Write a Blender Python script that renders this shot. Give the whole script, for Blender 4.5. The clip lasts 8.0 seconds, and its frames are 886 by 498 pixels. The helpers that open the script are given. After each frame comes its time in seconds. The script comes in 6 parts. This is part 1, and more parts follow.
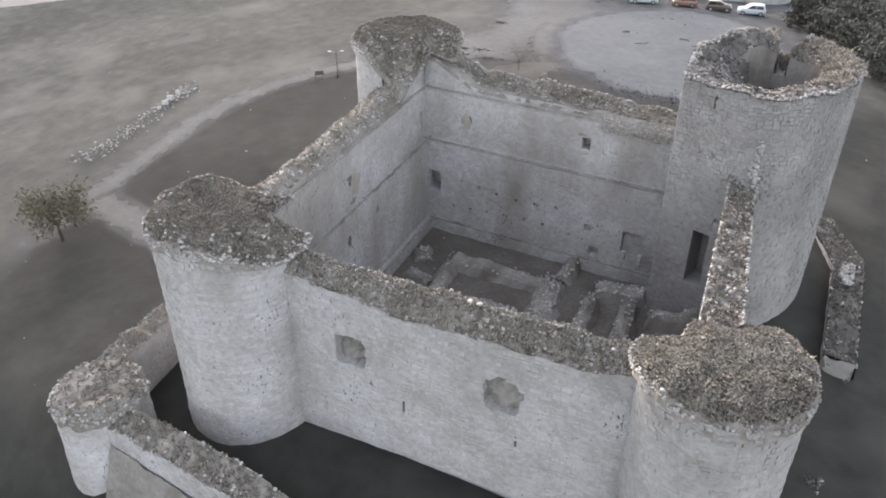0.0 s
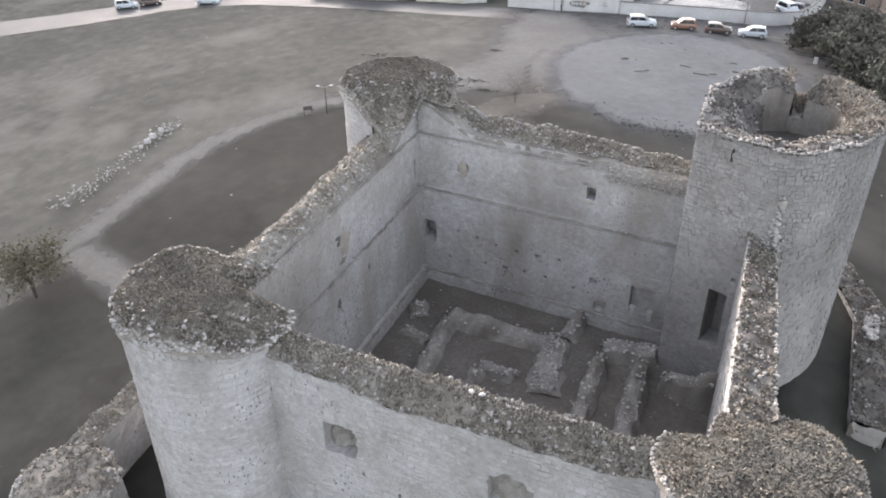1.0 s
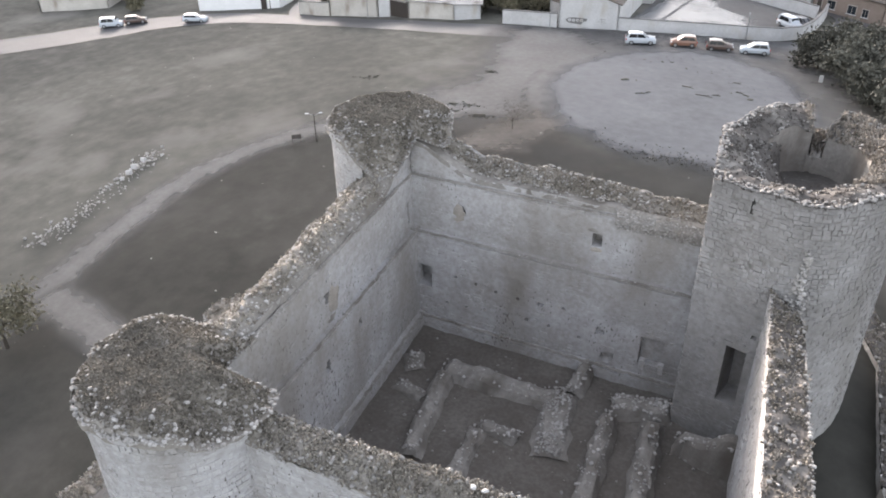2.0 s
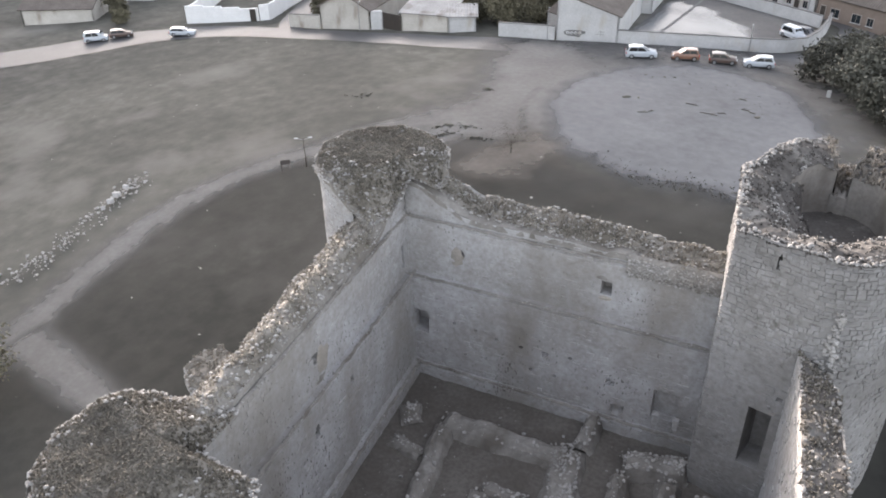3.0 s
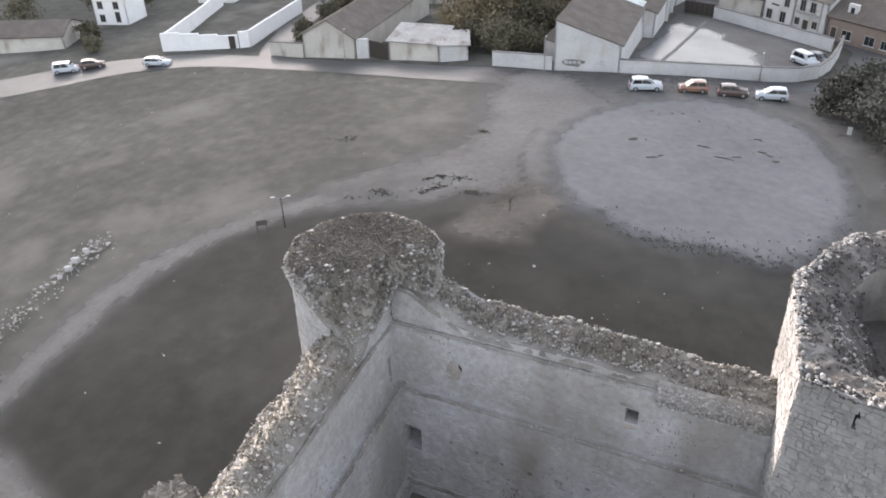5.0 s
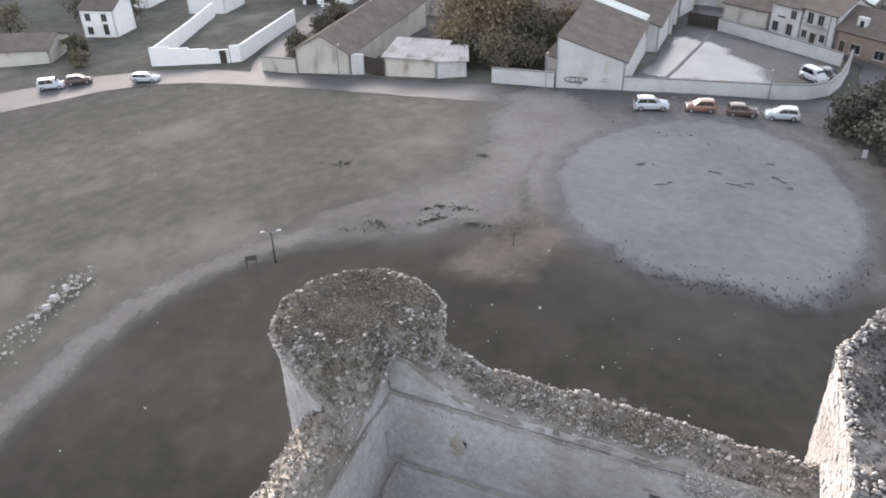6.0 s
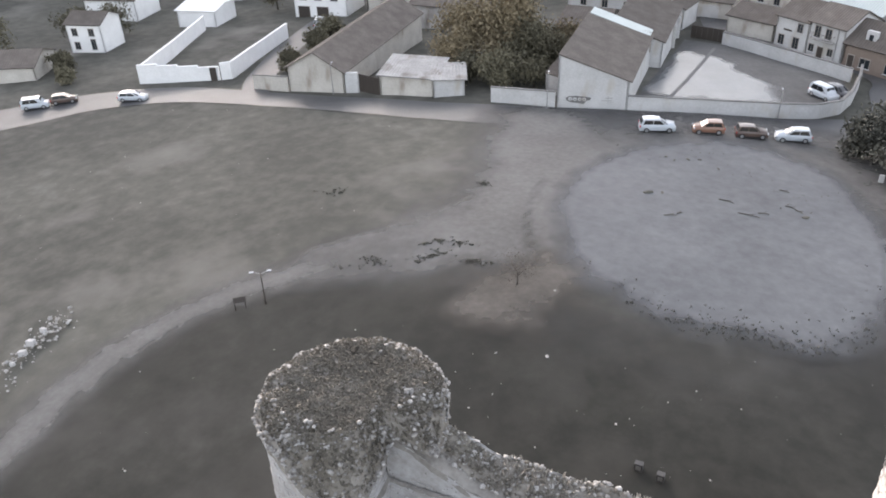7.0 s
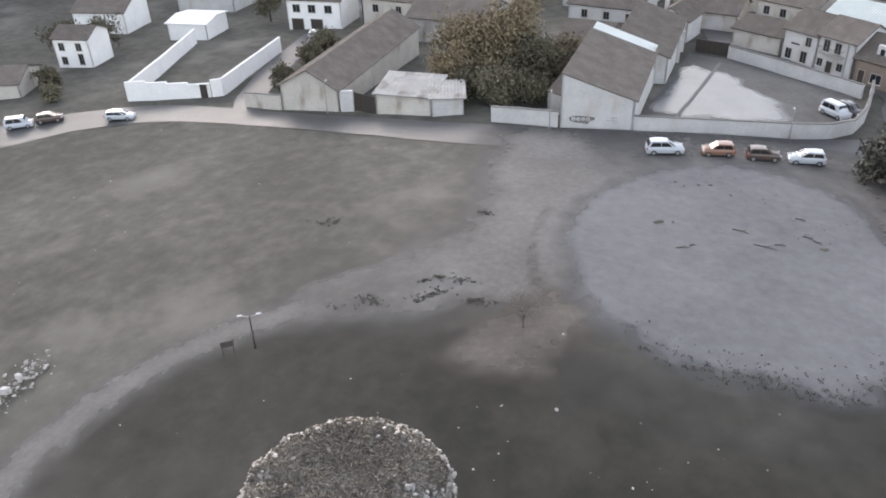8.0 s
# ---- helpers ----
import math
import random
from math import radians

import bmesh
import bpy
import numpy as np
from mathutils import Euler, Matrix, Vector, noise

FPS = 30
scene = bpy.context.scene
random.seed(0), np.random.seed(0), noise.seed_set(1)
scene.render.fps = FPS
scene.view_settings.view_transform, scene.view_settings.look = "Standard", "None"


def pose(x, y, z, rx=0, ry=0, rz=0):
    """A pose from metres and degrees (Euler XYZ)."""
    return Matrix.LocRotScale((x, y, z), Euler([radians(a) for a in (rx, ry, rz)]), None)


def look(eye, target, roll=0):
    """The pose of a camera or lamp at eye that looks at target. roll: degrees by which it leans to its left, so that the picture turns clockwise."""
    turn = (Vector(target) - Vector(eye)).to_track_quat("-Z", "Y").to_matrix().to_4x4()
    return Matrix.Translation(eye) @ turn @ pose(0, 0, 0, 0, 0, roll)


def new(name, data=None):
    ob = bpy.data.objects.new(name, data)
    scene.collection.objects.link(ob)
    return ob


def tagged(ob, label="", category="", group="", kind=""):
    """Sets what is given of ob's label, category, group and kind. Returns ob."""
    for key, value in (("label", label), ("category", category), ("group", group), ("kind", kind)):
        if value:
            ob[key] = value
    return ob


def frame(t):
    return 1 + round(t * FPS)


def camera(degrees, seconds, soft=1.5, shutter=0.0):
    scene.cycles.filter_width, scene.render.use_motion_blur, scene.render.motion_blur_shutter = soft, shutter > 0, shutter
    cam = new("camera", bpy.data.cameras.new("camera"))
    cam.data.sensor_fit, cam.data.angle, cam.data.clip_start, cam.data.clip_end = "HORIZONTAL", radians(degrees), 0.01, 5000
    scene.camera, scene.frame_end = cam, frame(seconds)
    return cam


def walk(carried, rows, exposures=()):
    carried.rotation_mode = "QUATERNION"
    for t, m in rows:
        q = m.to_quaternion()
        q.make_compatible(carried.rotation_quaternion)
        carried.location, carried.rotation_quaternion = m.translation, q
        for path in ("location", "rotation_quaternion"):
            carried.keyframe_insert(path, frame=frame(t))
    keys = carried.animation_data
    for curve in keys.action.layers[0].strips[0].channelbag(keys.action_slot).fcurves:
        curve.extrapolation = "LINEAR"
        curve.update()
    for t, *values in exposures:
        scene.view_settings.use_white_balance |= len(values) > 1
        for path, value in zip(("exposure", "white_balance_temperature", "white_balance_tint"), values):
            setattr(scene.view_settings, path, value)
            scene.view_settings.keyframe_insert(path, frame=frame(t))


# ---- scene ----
cam = camera(58.0, 8.0, soft=1.8)
EXPOSURE = 2.86
PATH = [
    (0, (28.554, -49.452, 33.838), (27.755, -47.991, 32.729), 0.0),
    (0.5, (27.274, -47.182, 34.206), (26.476, -45.711, 33.111), -0.4),
    (1, (26.191, -45.198, 34.462), (25.395, -43.719, 33.376), -0.7),
    (1.5, (25.104, -43.157, 34.724), (24.311, -41.671, 33.645), -0.9),
    (3, (21.889, -37.225, 35.488), (21.11, -35.728, 34.413), -1.4),
    (3.5, (20.859, -35.141, 35.669), (20.084, -33.641, 34.596), -1.5),
    (4, (20.011, -33.398, 35.88), (19.24, -31.895, 34.808), -1.6),
    (4.5, (18.909, -31.111, 36.221), (18.141, -29.607, 35.15), -1.8),
    (6, (15.431, -24.704, 37.02), (14.674, -23.191, 35.952), -1.9),
    (6.5, (14.245, -22.526, 37.346), (13.492, -21.011, 36.28), -2.0),
    (7, (13.162, -20.503, 37.587), (12.412, -18.984, 36.524), -2.1),
    (7.5, (11.957, -18.321, 37.782), (11.21, -16.798, 36.723), -2.2),
    (8, (10.871, -16.316, 37.931), (10.127, -14.789, 36.874), -2.2),
]
walk(cam, [(t, look(eye, target, roll)) for t, eye, target, roll in PATH], exposures=[(0.0, EXPOSURE + 0.18, 6400, 16), (1.5, EXPOSURE + 0.18, 6400, 16), (3.0, EXPOSURE + 0.08, 6380, 16), (4.5, EXPOSURE, 6330, 16), (8.0, EXPOSURE, 6330, 16)])

# ---- light ----
SUN_AZ, SUN_EL = 47.0, 6.8          # degrees to the left of +y, and above the horizon
sun_way = Vector((-math.sin(radians(SUN_AZ)) * math.cos(radians(SUN_EL)),
                  math.cos(radians(SUN_AZ)) * math.cos(radians(SUN_EL)), math.sin(radians(SUN_EL))))
world = bpy.data.worlds.new("world")
scene.world = world
world.use_nodes = True
wn = world.node_tree
sky = wn.nodes.new("ShaderNodeTexSky")
sky.sky_type = "NISHITA"
sky.sun_disc = False
sky.sun_elevation, sky.sun_rotation = radians(SUN_EL), radians(-SUN_AZ)
sky.air_density, sky.dust_density, sky.ozone_density = 1.0, 3.0, 1.0
pale = wn.nodes.new("ShaderNodeHueSaturation")      # a hazy, washed-out sky
pale.inputs["Saturation"].default_value = 0.36
wn.links.new(sky.outputs[0], pale.inputs["Color"])
wn.links.new(pale.outputs[0], wn.nodes["Background"].inputs[0])
wn.nodes["Background"].inputs[1].default_value = 0.15
sun = new("sun", bpy.data.lights.new("sun", "SUN"))
sun.data.energy, sun.data.angle, sun.data.color = 1.7, radians(1.2), (1.0, 0.89, 0.76)
sun.matrix_world = look(sun_way * 200, (0, 0, 0))


# ---- materials ----
def shade(name, stops, scale=1.0, fine=8.0, rough=0.9, bump=0.3, vary=0.25, metal=0.0, detail=6.0, spec=0.3, stain=None, void_shade=None):
    """A mottled surface: a colour ramp over broad and fine noise, with relief and a shift from piece to piece."""
    m = bpy.data.materials.new(name)
    m.use_nodes = True
    n, l = m.node_tree.nodes, m.node_tree.links
    b = n["Principled BSDF"]
    co = n.new("ShaderNodeTexCoord").outputs["Object"]
    big, small = n.new("ShaderNodeTexNoise"), n.new("ShaderNodeTexNoise")
    for t, s in ((big, scale), (small, fine)):
        l.new(co, t.inputs["Vector"])
        t.inputs["Scale"].default_value, t.inputs["Detail"].default_value = s, detail
        t.inputs["Roughness"].default_value = 0.62
    mix = n.new("ShaderNodeMath")
    mix.operation = "MULTIPLY_ADD"
    mix.inputs[1].default_value = 0.45
    l.new(small.outputs["Fac"], mix.inputs[0])
    half = n.new("ShaderNodeMath")
    half.operation = "MULTIPLY"
    half.inputs[1].default_value = 0.55
    l.new(big.outputs["Fac"], half.inputs[0])
    l.new(half.outputs[0], mix.inputs[2])
    ramp = n.new("ShaderNodeValToRGB")
    el = ramp.color_ramp.elements
    while len(el) < len(stops):
        el.new(0.5)
    for e, (p, c) in zip(el, stops):
        e.position, e.color = p, (*c, 1)
    l.new(mix.outputs[0], ramp.inputs[0])
    col = ramp.outputs["Color"]
    hsv = n.new("ShaderNodeHueSaturation")
    geo, info = n.new("ShaderNodeNewGeometry"), n.new("ShaderNodeObjectInfo")
    add = n.new("ShaderNodeMath")
    l.new(geo.outputs["Random Per Island"], add.inputs[0])
    l.new(info.outputs["Random"], add.inputs[1])
    val = n.new("ShaderNodeMapRange")
    val.inputs["From Max"].default_value = 2.0
    val.inputs["To Min"].default_value, val.inputs["To Max"].default_value = 1 - vary, 1 + vary
    l.new(add.outputs[0], val.inputs["Value"])
    l.new(val.outputs[0], hsv.inputs["Value"])
    l.new(col, hsv.inputs["Color"])
    col = hsv.outputs["Color"]
    if stain:
        st, lo, hi, sc = stain
        tex, rr, mx = n.new("ShaderNodeTexNoise"), n.new("ShaderNodeMapRange"), n.new("ShaderNodeMixRGB")
        tex.inputs["Scale"].default_value, tex.inputs["Detail"].default_value = sc, 5.0
        run = n.new("ShaderNodeMapping")
        run.inputs["Scale"].default_value = (1.0, 1.0, 0.35)
        l.new(co, run.inputs["Vector"])
        l.new(run.outputs[0], tex.inputs["Vector"])
        rr.inputs["From Min"].default_value, rr.inputs["From Max"].default_value = lo, hi
        l.new(tex.outputs["Fac"], rr.inputs["Value"])
        l.new(rr.outputs[0], mx.inputs[0])
        l.new(col, mx.inputs[1])
        mx.inputs[2].default_value = (*st, 1)
        col = mx.outputs[0]
    # dark upright specks: the shade inside small voids, painted into the colour
    if void_shade:
        pc, sc, edge = void_shade
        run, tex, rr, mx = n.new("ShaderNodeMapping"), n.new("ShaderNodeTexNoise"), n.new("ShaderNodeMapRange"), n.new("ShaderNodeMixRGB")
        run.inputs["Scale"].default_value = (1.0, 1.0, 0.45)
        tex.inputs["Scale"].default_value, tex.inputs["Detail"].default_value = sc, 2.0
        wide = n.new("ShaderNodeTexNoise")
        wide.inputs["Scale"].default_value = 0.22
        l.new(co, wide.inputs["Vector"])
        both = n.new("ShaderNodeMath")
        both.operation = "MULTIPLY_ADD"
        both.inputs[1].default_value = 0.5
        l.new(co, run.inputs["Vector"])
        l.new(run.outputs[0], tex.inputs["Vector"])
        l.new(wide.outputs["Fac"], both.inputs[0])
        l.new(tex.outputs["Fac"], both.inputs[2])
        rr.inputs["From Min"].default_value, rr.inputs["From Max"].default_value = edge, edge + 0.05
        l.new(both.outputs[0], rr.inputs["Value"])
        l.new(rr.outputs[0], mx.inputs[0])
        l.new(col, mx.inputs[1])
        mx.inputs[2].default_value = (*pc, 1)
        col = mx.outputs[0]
    l.new(col, b.inputs["Base Color"])
    b.inputs["Roughness"].default_value, b.inputs["Metallic"].default_value = rough, metal
    b.inputs["Specular IOR Level"].default_value = spec
    if bump:
        bm_ = n.new("ShaderNodeBump")
        bm_.inputs["Strength"].default_value, bm_.inputs["Distance"].default_value = bump, 0.05
        l.new(mix.outputs[0], bm_.inputs["Height"])
        l.new(bm_.outputs[0], b.inputs["Normal"])
    return m


def plain(name, c, rough=0.5, metal=0.0, vary=0.08, scale=3.0):
    lo, hi = [v * (1 - vary) for v in c], [min(1, v * (1 + vary)) for v in c]
    return shade(name, [(0.3, lo), (0.7, hi)], scale=scale, fine=scale * 7, rough=rough, bump=0.06, vary=0.04, metal=metal)


def glass(name, tint=(0.02, 0.025, 0.03)):
    m = bpy.data.materials.new(name)
    m.use_nodes = True
    b = m.node_tree.nodes["Principled BSDF"]
    b.inputs["Base Color"].default_value = (*tint, 1)
    b.inputs["Roughness"].default_value = 0.06
    b.inputs["Specular IOR Level"].default_value = 0.6
    return m


# both limestones carry painted specks of shade for the holes between stones
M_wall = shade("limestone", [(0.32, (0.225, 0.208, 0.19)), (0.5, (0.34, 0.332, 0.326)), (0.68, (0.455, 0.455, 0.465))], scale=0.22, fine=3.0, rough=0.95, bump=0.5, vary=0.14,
               stain=((0.19, 0.172, 0.15), 0.5, 0.8, 0.2), void_shade=((0.11, 0.10, 0.09), 8.0, 0.955))
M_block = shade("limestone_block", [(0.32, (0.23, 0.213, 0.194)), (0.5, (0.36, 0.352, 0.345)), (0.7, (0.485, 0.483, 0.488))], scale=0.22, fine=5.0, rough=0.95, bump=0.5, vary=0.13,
                stain=((0.2, 0.182, 0.16), 0.5, 0.8, 0.2), void_shade=((0.15, 0.14, 0.13), 8.0, 0.985))
M_joint = shade("deep_joints", [(0.36, (0.10, 0.094, 0.087)), (0.44, (0.18, 0.172, 0.163)), (0.52, (0.25, 0.243, 0.235))], scale=0.5, fine=2.6, rough=1.0, bump=0.4, vary=0.0)
M_rub = shade("rubble_core", [(0.3, (0.135, 0.122, 0.106)), (0.5, (0.205, 0.19, 0.168)), (0.72, (0.29, 0.275, 0.25))], scale=0.5, fine=4.0, rough=1.0, bump=0.8, vary=0.1, stain=((0.125, 0.112, 0.092), 0.46, 0.68, 0.4))
M_soil = shade("rubbly_soil", [(0.3, (0.056, 0.051, 0.046)), (0.5, (0.088, 0.081, 0.075)), (0.72, (0.14, 0.131, 0.122))], scale=0.6, fine=5.0, rough=1.0, bump=0.8, vary=0.1, stain=((0.21, 0.198, 0.182), 0.56, 0.7, 0.6))
M_brush = shade("dry_brush", [(0.3, (0.10, 0.09, 0.075)), (0.5, (0.165, 0.15, 0.127)), (0.7, (0.265, 0.244, 0.21))], scale=0.5, fine=8.0, rough=1.0, bump=0.2, vary=0.4)
M_stone = shade("loose_stone", [(0.3, (0.19, 0.178, 0.163)), (0.5, (0.30, 0.288, 0.272)), (0.7, (0.44, 0.43, 0.418))], scale=0.7, fine=9.0, rough=0.95, bump=0.5, vary=0.4)
# a darker copy of the limestone, so the keep comes out less bright
M_ashlar = shade("limestone_darker", [(0.3, (0.165, 0.157, 0.148)), (0.5, (0.255, 0.247, 0.24)), (0.72, (0.37, 0.363, 0.36))], scale=0.3, fine=3.5, rough=0.95, bump=0.6, vary=0.16, stain=((0.17, 0.16, 0.148), 0.52, 0.8, 0.3))
M_lining = shade("weathered_lining", [(0.3, (0.15, 0.138, 0.124)), (0.5, (0.22, 0.207, 0.19)), (0.7, (0.31, 0.297, 0.28))], scale=0.35, fine=4.0, rough=1.0, bump=0.6, vary=0.1, stain=((0.12, 0.108, 0.094), 0.48, 0.7, 0.4))
M_straw = shade("straw_grass", [(0.3, (0.13, 0.115, 0.098)), (0.5, (0.20, 0.18, 0.155)), (0.7, (0.29, 0.265, 0.232))], scale=0.5, fine=8.0, rough=1.0, bump=0.2, vary=0.45)
M_tan = shade("tan_earth_render", [(0.3, (0.20, 0.18, 0.155)), (0.7, (0.37, 0.34, 0.302))], scale=1.2, fine=9.0, bump=0.5)
M_dry = shade("dry_grass", [(0.3, (0.15, 0.137, 0.115)), (0.5, (0.225, 0.208, 0.178)), (0.7, (0.32, 0.298, 0.26))], scale=0.5, fine=8.0, rough=1.0, bump=0.2, vary=0.45)
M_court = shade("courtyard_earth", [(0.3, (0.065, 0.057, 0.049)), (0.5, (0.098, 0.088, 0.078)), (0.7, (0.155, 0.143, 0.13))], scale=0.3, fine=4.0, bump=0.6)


# ---- building blocks ----
def part(name, data, material, parent=None, label="", m=None):
    if isinstance(data, bmesh.types.BMesh):
        me = bpy.data.meshes.new(name)
        data.to_mesh(me)
        data.free()
    else:
        me = data
    if material is not None and not me.materials:
        me.materials.append(material)
    ob = new(name, me)
    if parent is not None:
        ob.parent = parent
    if m is not None:
        ob.matrix_basis = m
    if label:
        ob["label"] = label
    return ob


def thing(name, at, label, category, group="", kind="", rz=0.0):
    ob = new(name)
    ob.matrix_basis = pose(*at, 0, 0, rz)
    return tagged(ob, label, category, group, kind)


def mesh(name, verts, faces, smooth=False):
    me = bpy.data.meshes.new(name)
    me.from_pydata([tuple(v) for v in verts], [], faces)
    if smooth:
        me.polygons.foreach_set("use_smooth", [True] * len(me.polygons))
    me.update()
    return me


def grid_faces(nu, nv, wrap=False):
    out = []
    for i in range(nu - (0 if wrap else 1)):
        j = (i + 1) % nu
        for k in range(nv - 1):
            out.append((i * nv + k, j * nv + k, j * nv + k + 1, i * nv + k + 1))
    return out


def box(bm, x0, y0, z0, x1, y1, z1, bevel=0.0):
    r = bmesh.ops.create_cube(bm, size=1.0)
    vs = r["verts"]
    bmesh.ops.scale(bm, vec=(x1 - x0, y1 - y0, z1 - z0), verts=vs)
    bmesh.ops.translate(bm, vec=((x0 + x1) / 2, (y0 + y1) / 2, (z0 + z1) / 2), verts=vs)
    if bevel:
        bmesh.ops.bevel(bm, geom=list({e for v in vs for e in v.link_edges}), offset=bevel, segments=1, affect="EDGES")
    return bm


def rod(bm, a, b, r0, r1=None, seg=8):
    a, b = Vector(a), Vector(b)
    d = b - a
    m = Matrix.Translation((a + b) / 2) @ d.to_track_quat("Z", "Y").to_matrix().to_4x4()
    bmesh.ops.create_cone(bm, cap_ends=True, segments=seg, radius1=r0, radius2=r0 if r1 is None else r1, depth=d.length, matrix=m)
    return bm


def fbm(x, y, z=0.0, octaves=3, lac=2.1):
    s, a, f = 0.0, 1.0, 1.0
    for _ in range(octaves):
        s += a * noise.noise((x * f, y * f, z * f + 7.3))
        a *= 0.5
        f *= lac
    return s


def ground(x, y):
    """The height of the land: a low rise that falls off to all sides."""
    u, v = 0.8 * math.tanh(x / 80), 0.8 * math.tanh((y - 25) / 80)
    z = 0.34 + 0.45 * u + 0.27 * v - 17.07 * u * u - 5.62 * u * v - 11.17 * v * v + 2.43 * u**3 + 0.36 * v**3 + 9.69 * u * u * v + 3.51 * v * v * u
    z += 1.0 * math.exp(-((x + 8) ** 2 + (y - 32) ** 2) / 400)
    # an unseen hill beyond the village, added to keep the low sun off the field
    w, side = -0.731 * (x - 10) + 0.682 * (y + 8), 0.682 * (x - 10) + 0.731 * (y + 8)
    q, e = max(0.0, min(1.0, (w - 225) / 60)), max(0.0, min(1.0, 1.6 - abs(side) / 420))
    return z + (52.0 + 2.0 * math.sin(side * 0.021)) * q * q * (3 - 2 * q) * e * e * (3 - 2 * e)


class Path2:
    """A line on the plan, with its outward side to the right of the way it runs."""

    def __init__(self, pts):
        self.p = [Vector(p) for p in pts]
        self.s = [0.0]
        for a, b in zip(self.p, self.p[1:]):
            self.s.append(self.s[-1] + (b - a).length)
        self.length = self.s[-1]

    def at(self, s):
        s = min(max(s, 0.0), self.length)
        i = 0
        while i < len(self.s) - 2 and self.s[i + 1] < s:
            i += 1
        a, b = self.p[i], self.p[i + 1]
        d = (b - a).normalized()
        q = a + d * (s - self.s[i])
        return q.x, q.y, d.y, -d.x


def arc(cx, cy, rx, ry, a0, a1, n=40):
    return [(cx + rx * math.cos(radians(a0 + (a1 - a0) * i / n)), cy + ry * math.sin(radians(a0 + (a1 - a0) * i / n))) for i in range(n + 1)]


def in_hole(s, z, holes, grow=0.0):
    for hs, hz, w, h, depth, soft in holes:
        q = max(abs((s - hs) / (w / 2 + grow)), abs((z - hz) / (h / 2 + grow)))
        if soft:
            q = (abs((s - hs) / (w / 2 + grow)) ** 4 + abs((z - hz) / (h / 2 + grow)) ** 4) ** 0.25
            q += 0.22 * noise.noise((s * 1.7, z * 1.7, hs))
        if q < 1:
            return depth
    return 0.0


def skin(name, path, z0, top, step=0.2, off=lambda z: 0.0, holes=(), rough=0.05):
    """A masonry face along a path, from z0 up to top(s), set out by off(z), with recesses where there are openings."""
    zm = (top(0) + top(path.length / 2) + top(path.length)) / 3
    ss = [path.length * i / max(1, int(path.length / step)) for i in range(max(1, int(path.length / step)) + 1)]
    zs = [z0 + (zm - z0) * i / max(1, int((zm - z0) / step)) for i in range(max(1, int((zm - z0) / step)) + 1)]
    for hs, hz, w, h, depth, soft in holes:
        for e in (-0.5, 0.5):
            ss += [hs + e * w - 0.012, hs + e * w + 0.012]
            zs += [hz + e * h - 0.012, hz + e * h + 0.012]
    ss = sorted(v for v in ss if 0 <= v <= path.length)
    zs = sorted(v for v in zs if z0 <= v <= zm)
    nu, nv = len(ss), len(zs)
    vs = []
    for s in ss:
        x, y, nx, ny = path.at(s)
        zt = top(s)
        for zk in zs:
            z = zk if zk < zm - 1.2 else zk + (zt - zm) * (zk - zm + 1.2) / 1.2
            if zt < zm - 1.1:
                z = z0 + (zk - z0) * (zt - z0) / (zm - z0)
            d = off(z) + rough * fbm(x * 0.9, y * 0.9, z * 0.9) + rough * 0.5 * noise.noise((x * 3.1, y * 3.1, z * 3.1))
            d -= in_hole(s, z, holes)
            vs.append((x + nx * d, y + ny * d, z))
    return mesh(name, vs, grid_faces(nu, nv))


